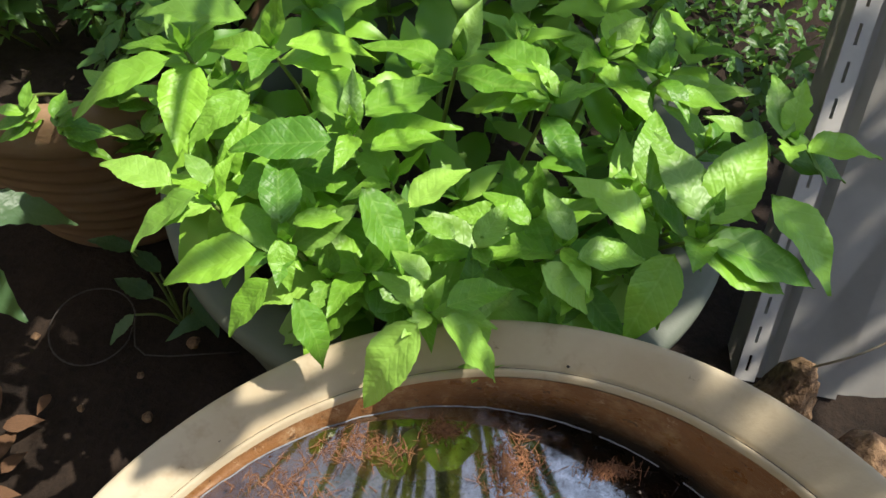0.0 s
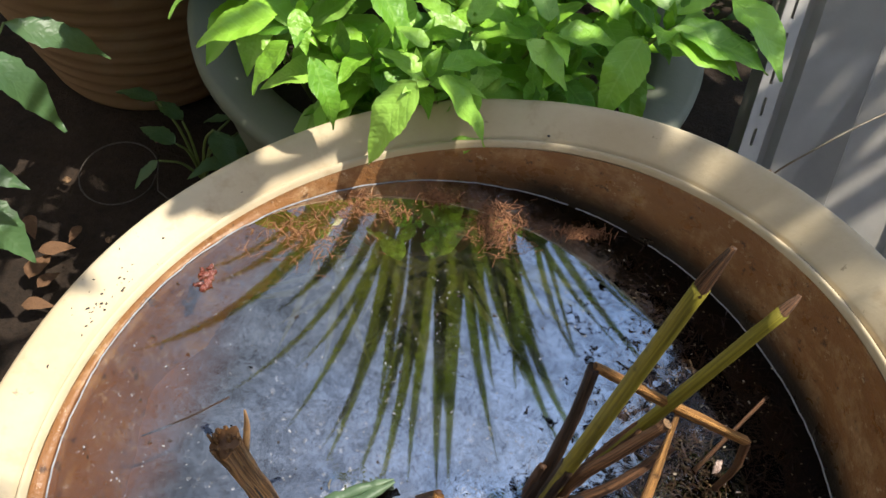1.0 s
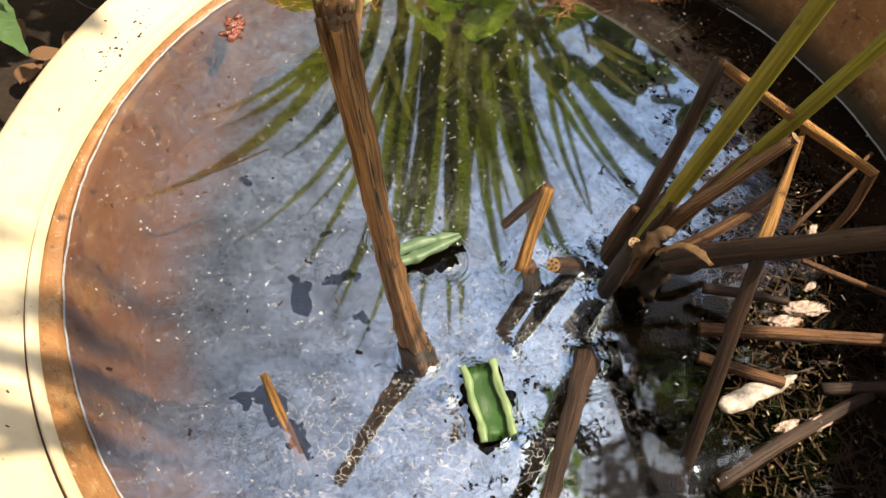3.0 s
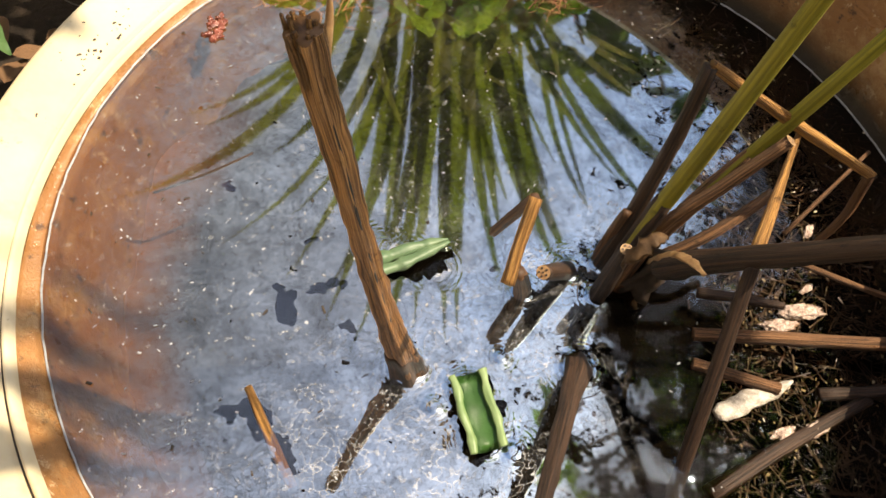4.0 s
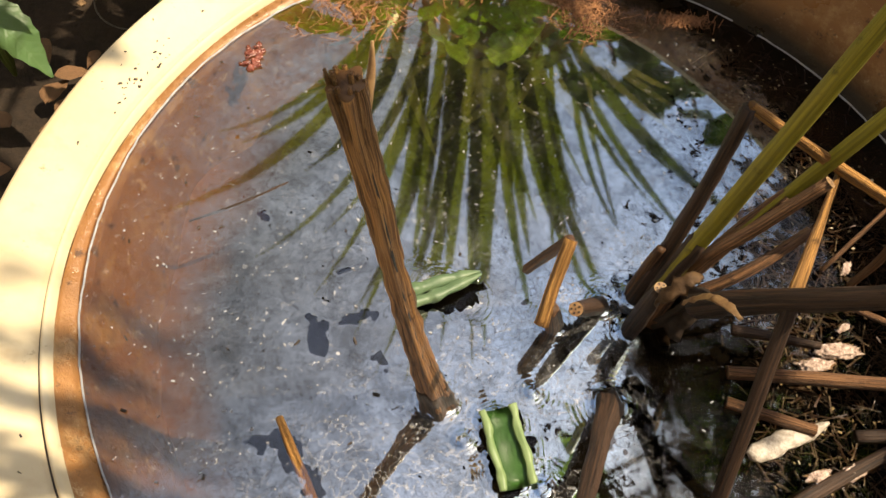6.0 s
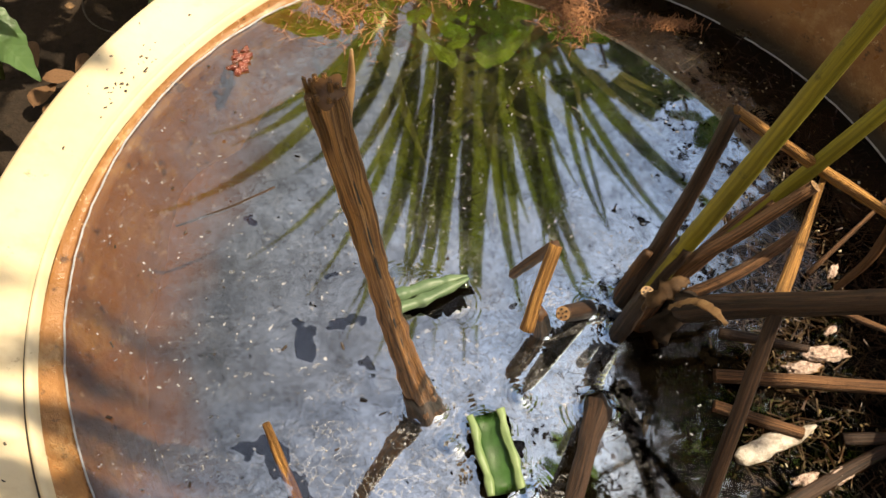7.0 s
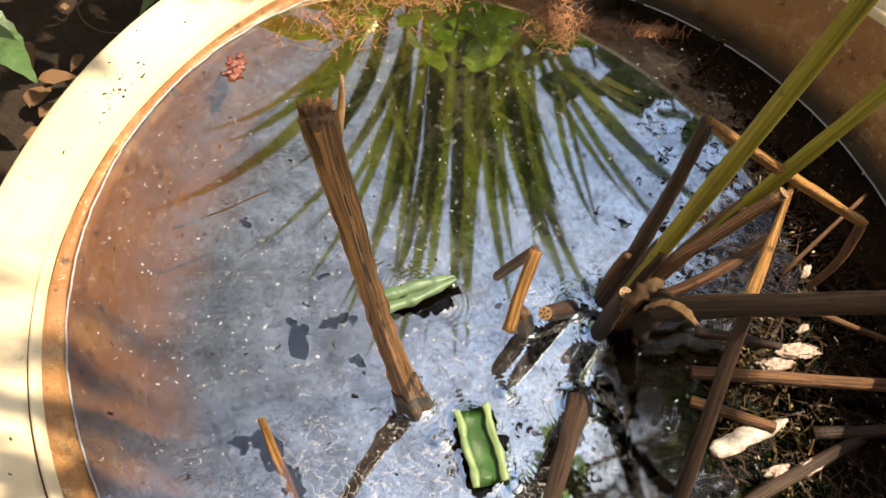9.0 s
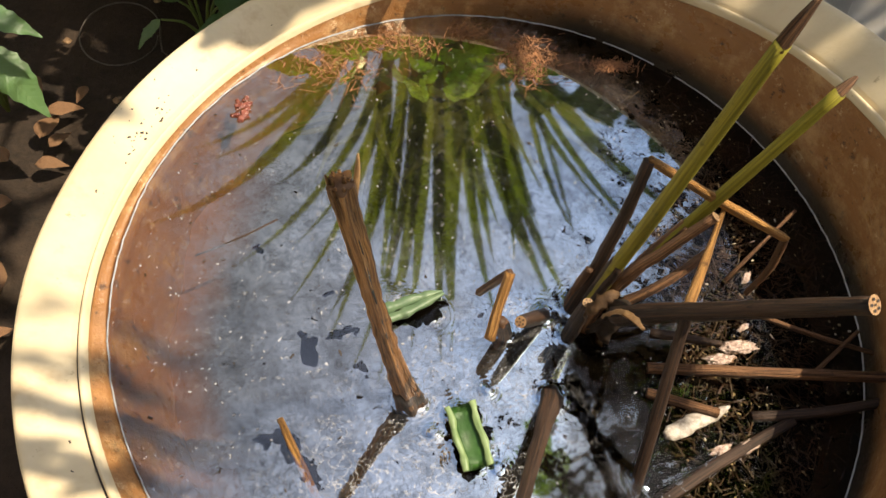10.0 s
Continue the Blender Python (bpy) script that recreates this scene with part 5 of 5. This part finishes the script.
tree = base("shade_tree", "leafy tree beside the pots, its boughs high over the basin", "tree", at=(3.6, 1.9, GROUND))
T0 = Vector(tree.location)
part("trunk", tube([(0, 0, 0, 0.12), (0.02, 0.0, 1.2, 0.10), (-0.05, -0.05, 3.0, 0.085), (-0.25, -0.1, 5.2, 0.04)], 6, 12, 0.05, 5, 0.1), M_BARK, tree)
poses = []
for bx, by, bz, spread, count in DENSE_BOUGHS + LOOSE_BOUGHS:
    foot = Vector((3.55, 1.85, GROUND + 0.55 + 0.65 * bz))
    end = Vector((bx, by, 0)) + sun_dir * (bz / sun_dir.z)
    m = foot.lerp(end, 0.5) + Vector((0, 0, 0.35))
    part("limb", tube([(*(foot - T0), 0.03), (*(m - T0), 0.016), (*(end - T0), 0.006)], 5, 7, 0.05, 4, 0.1), M_BARK, tree)
    for _ in range(count):
        p = end + Vector((rng.gauss(0, spread), rng.gauss(0, spread), rng.gauss(0, 0.08)))
        poses.append((rng.randrange(2), leaf_pose(p - T0, rng.uniform(0, 360), rng.uniform(-50, 15), rng.uniform(0.16, 0.22) if bz > 4 else rng.uniform(0.055, 0.09), rng.uniform(-30, 30))))
# slender sprays whose thin shade crosses the low side of the rim
for y0, high, count in ((-0.027, 1.6, 8), (-0.064, 1.4, 12), (-0.090, 1.0, 22), (-0.122, 0.8, 18)):
    for k in range(count):
        p = Vector((-0.31 + 0.15 * (k + rng.random()) / count, y0 + rng.gauss(0, 0.003), 0)) + sun_dir * (high / sun_dir.z)
        poses.append((0, leaf_pose(p - T0, rng.choice((0, 180)) + rng.uniform(-14, 14), rng.uniform(-30, 10), rng.uniform(0.05, 0.08), rng.uniform(-20, 20), 0.34)))
joined_leaves("crown", TREE_LEAF, poses, M_TREE, tree, "crown of dark green leaves")

# ---- walls added outside the view to hold back sky light and bounce sunlight ----
for name, size, at in (("wall_west", (0.12, 3.45, 2.3), (-1.6, 0.62, GROUND + 1.15)), ("wall_south", (3.6, 0.12, 2.3), (0.26, -1.05, GROUND + 1.15)), ("wall_north", (3.6, 0.12, 1.5), (0.26, 2.3, GROUND + 0.75))):
    b = bmesh.new()
    bmesh.ops.create_cube(b, size=1.0, matrix=Matrix.Diagonal((*size, 1)))
    tagged(new(name, mesh_of(name, b, M_WALL, False)), "added wall out of view that holds back sky light and bounces sunlight", "wall", kind="structure").location = at


# ---- plants at the side ----
def small_plant(name, label, at, leaves, mesh, stem=0.0016):
    ob = base(name, label, "plant", at=at)
    for (x, y, z), heading, pitch, size, roll in leaves:
        b = tube([(0, 0, 0, stem * 1.4), (x * 0.45, y * 0.45, z * 0.75, stem), (x, y, z, stem * 0.8)], 4, 6, 0.05, 4, 0.05)
        part("stalk", b, M_GREEN_STEM, ob)
        share("leaf", mesh[rng.randrange(len(mesh))], ob, leaf_pose((x, y, z), heading, pitch, size, roll))
    return ob


BROAD = [leaf_mesh("leaf", M_BROAD, 0.20, 0.2, 0.25, 1.8, 0.2, 0.14, 14, 21), leaf_mesh("leaf", M_BROAD, 0.26, 0.15, 0.3, 1.5, 0.2, 0.12, 14, 22)]
HERB = [leaf_mesh("leaf", M_HERB, 0.22, 0.25, 0.2, rows=10, seed=31), leaf_mesh("leaf", M_HERB, 0.26, 0.2, 0.3, rows=10, seed=32)]
small_plant("weed_plant", "grey-green weed with coarsely toothed leaves beside the basin", (-0.478, 0.355, GROUND),
            (((0.055, 0.090, 0.245), 8, -18, 0.095, 10), ((0.050, 0.020, 0.268), -12, -28, 0.100, -10), ((0.035, -0.06, 0.165), -25, -30, 0.085, 0), ((0.04, -0.06, 0.215), -10, -10, 0.07, 15),
             ((-0.05, 0.05, 0.28), 120, 0, 0.09, 0), ((-0.06, -0.03, 0.25), 200, -5, 0.09, 0)), BROAD)
herb = base("herb_plant", "dense small-leaved green herb growing in the terracotta pot", "plant", at=TPOT + Vector((0, 0, 0.248)))
H0 = Vector(herb.location)
poses = []
for k in range(74):
    a, d = rng.uniform(0, 6.283), 0.26 * math.sqrt(rng.random())
    tip = Vector((d * math.cos(a), d * math.sin(a) * 0.85 + 0.03, 0.165 - 0.9 * d * d + rng.uniform(-0.04, 0.04)))
    foot = Vector((tip.x * 0.5, tip.y * 0.5, 0.0))
    if k % 2:
        part("stalk", tube([(*foot, 0.0016), (*foot.lerp(tip, 0.5), 0.0013), (*tip, 0.0008)], 3, 6, 0.05, 4, 0.05), M_GREEN_STEM, herb)
    for j in range(26):
        p = foot.lerp(tip, 0.35 + 0.65 * j / 25)
        h = j * 137.5 + rng.uniform(-20, 20)
        poses.append((rng.randrange(2), leaf_pose(p + Vector((math.cos(radians(h)), math.sin(radians(h)), 0)) * 0.008, h, rng.uniform(-20, 30), rng.uniform(0.015, 0.030), rng.uniform(-25, 25))))
joined_leaves("foliage", HERB, poses, M_HERB, herb, "mass of small oval leaves")
for x, y, z, turn, s in ((-0.315, 0.452, 0.050, 10, 0.034), (-0.285, 0.500, 0.040, 60, 0.038), (-0.350, 0.475, 0.036, 100, 0.030), (-0.255, 0.535, 0.07, 30, 0.045), (-0.27, 0.50, -0.01, 80, 0.036)):
    top = Vector((x, y, z)) - H0
    part("stalk", tube([(top.x * 0.6, top.y * 0.55, 0.0, 0.0018), (top.x * 0.85, top.y * 0.85, top.z * 0.8, 0.0015), (*top, 0.0011)], 4, 6, 0.05, 4, 0.05), M_GREEN_STEM, herb)
    for j in range(7):
        share("leaf", BASIL[(0, 2, 4, 1)[j % 4]], herb, leaf_pose(top - Vector((0, 0, 0.004 * j)), turn + 90 * j + (180 if j % 4 > 1 else 0) + rng.uniform(-15, 15), (40, 25, 12, 5, 0, -8, -12)[j], s * (0.8 + 0.1 * min(j, 3)), rng.uniform(-15, 15)))
leaves = [((rng.uniform(-0.05, 0.05), rng.uniform(-0.05, 0.05), rng.uniform(0.04, 0.09)), rng.uniform(0, 360), rng.uniform(-20, 20), rng.uniform(0.04, 0.06), 0) for k in range(9)]
small_plant("weed_plant", "low dark weed growing between the pots", (-0.278, 0.476, GROUND), leaves, BROAD)

shrub = base("shrub", "tall broad-leaved shrub behind the pots, mirrored in the water", "shrub", at=(0.13, 0.93, GROUND))
G0 = Vector(shrub.location)
poses = []
for _ in range(420):
    x = rng.uniform(-0.55, 0.42)
    top = 0.61 + 0.19 * max(0.0, min(1.0, (x + 0.02) / 0.22)) - 0.10 * max(0.0, -x - 0.3)
    z = rng.uniform(0.41, top + 0.18 * noise.noise(Vector((x * 9, 0, 0))))
    p = Vector((x, -0.08 + rng.gauss(0.0, 0.05), z))
    blade = rng.randrange(2), leaf_pose(p, rng.uniform(0, 360), rng.uniform(-45, 30), rng.uniform(0.06, 0.10), rng.uniform(-40, 40))
    if x > -0.16:
        poses.append(blade)
# three boughs reach forward over the basil
for (x, y, z), spread, count in (((0.25, 0.68, 0.555), 0.040, 7), ((0.345, 0.79, 0.59), 0.055, 8), ((0.125, 0.78, 0.58), 0.038, 6), ((0.375, 0.605, 0.565), 0.030, 4)):
    c = Vector((x, y, z)) - G0
    part("bough", tube([(c.x * 0.7, 0.0, 0.62, 0.007), (c.x * 0.9, c.y * 0.5, c.z - 0.02, 0.005), (*c, 0.0025)], 4, 6), M_BARK, shrub)
    for _ in range(count):
        p = c + Vector((rng.gauss(0, spread), rng.gauss(0, spread), rng.gauss(0, 0.03)))
        poses.append((rng.randrange(2), leaf_pose(p, rng.uniform(0, 360), rng.uniform(-35, 15), rng.uniform(0.07, 0.11), rng.uniform(-30, 30), 1.5)))
joined_leaves("foliage", TREE_LEAF, poses, M_SHRUB, shrub, "dark green leaves")
for x in (-0.12, 0.02, 0.15, 0.3):
    part("stem", tube([(x * 0.6, 0.1, 0, 0.008), (x * 0.9, 0.02, 0.4, 0.006), (x, -0.08, 0.8, 0.003)], 4, 6), M_BARK, shrub)

# far bush, in the shade behind
bush = base("bush", "dense small-leaved bush behind the pots", "bush", at=(-0.2, 1.15, GROUND))
poses = []
for _ in range(2600):
    p = Vector((rng.uniform(-0.55, 0.75), rng.gauss(0.0, 0.10), rng.uniform(0.02, 0.62)))
    poses.append((rng.randrange(2), leaf_pose(p, rng.uniform(0, 360), rng.uniform(-40, 40), rng.uniform(0.02, 0.04), rng.uniform(-40, 40))))
for _ in range(500):
    p = Vector((rng.uniform(0.50, 0.80), rng.uniform(-0.38, -0.08), rng.uniform(0.02, 0.16)))
    poses.append((rng.randrange(2), leaf_pose(p, rng.uniform(0, 360), rng.uniform(-40, 40), rng.uniform(0.02, 0.035), rng.uniform(-40, 40))))
joined_leaves("foliage", HERB, poses, M_HERB, bush, "mass of small green leaves")
for k in range(6):
    part("stem", tube([(rng.uniform(-0.4, 0.6), 0, 0, 0.006), (rng.uniform(-0.4, 0.6), 0, 0.3, 0.004), (rng.uniform(-0.5, 0.7), 0, 0.55, 0.002)], 4, 6), M_BARK, bush)

# ---- small things on the soil ----
wire = thing("wire_loop", tube([(-0.373 + 0.045 * math.cos(a), 0.464 + 0.05 * math.sin(a), GROUND + 0.016, 0.0009) for a in [0.35 * i for i in range(19)]] + [(-0.31, 0.43, GROUND + 0.014, 0.0009), (-0.21, 0.437, GROUND + 0.014, 0.0009)], 3, 6, 0.0), M_WIRE, "loop of thin rusty wire on the soil", "wire")
for x, y, a, s in ((-0.414, 0.362, 20, 0.035), (-0.412, 0.325, 80, 0.040), (-0.437, 0.293, 140, 0.035), (-0.411, 0.291, 10, 0.030), (-0.401, 0.314, 60, 0.028), (-0.423, 0.248, 200, 0.030), (-0.416, 0.135, 100, 0.045), (-0.43, 0.09, 30, 0.04), (-0.44, 0.41, 300, 0.03), (-0.38, 0.40, 250, 0.022)):
    me = leaf_mesh("dry_leaf", M_DRYLEAF, 0.3, 0.5, 0.4, rows=8, curl=0.6, seed=int(a))
    ob = tagged(new("dry_leaf", me), "curled dry brown leaf lying on the soil", "leaf", "dry leaves on the soil")
    ob.matrix_basis = leaf_pose((x * 1.034, y - 0.023, GROUND + 0.022), a, 8, s)
for x, y, s in ((-0.283, 0.382, 0.006), (-0.253, 0.472, 0.008), (-0.417, 0.475, 0.005), (-0.30, 0.43, 0.004), (-0.35, 0.39, 0.004), (-0.33, 0.55, 0.005)):
    b = bmesh.new()
    bmesh.ops.create_icosphere(b, subdivisions=2, radius=s)
    for v in b.verts:
        v.co *= 1 + 0.4 * noise.noise(v.co * 300 + Vector((x * 50, 0, 0)))
        v.co.z *= 0.6
    tagged(new("pebble", mesh_of("pebble", b, M_ROCK)), "small brown pebble lying on the soil", "pebble", "pebbles").location = (x * 1.034, y - 0.024, GROUND + 0.012)
straw = thing("straw", tube([(0.31, 0.39, GROUND + 0.02, 0.0010), (0.285, 0.30, -0.05, 0.0010), (0.297, 0.275, 0.025, 0.0009), (0.35, 0.295, 0.05, 0.0007), (0.43, 0.325, 0.065, 0.0004)], 6, 6, 0.05), M_CHIP, "thin pale dry grass straw leaning over the rim", "straw")
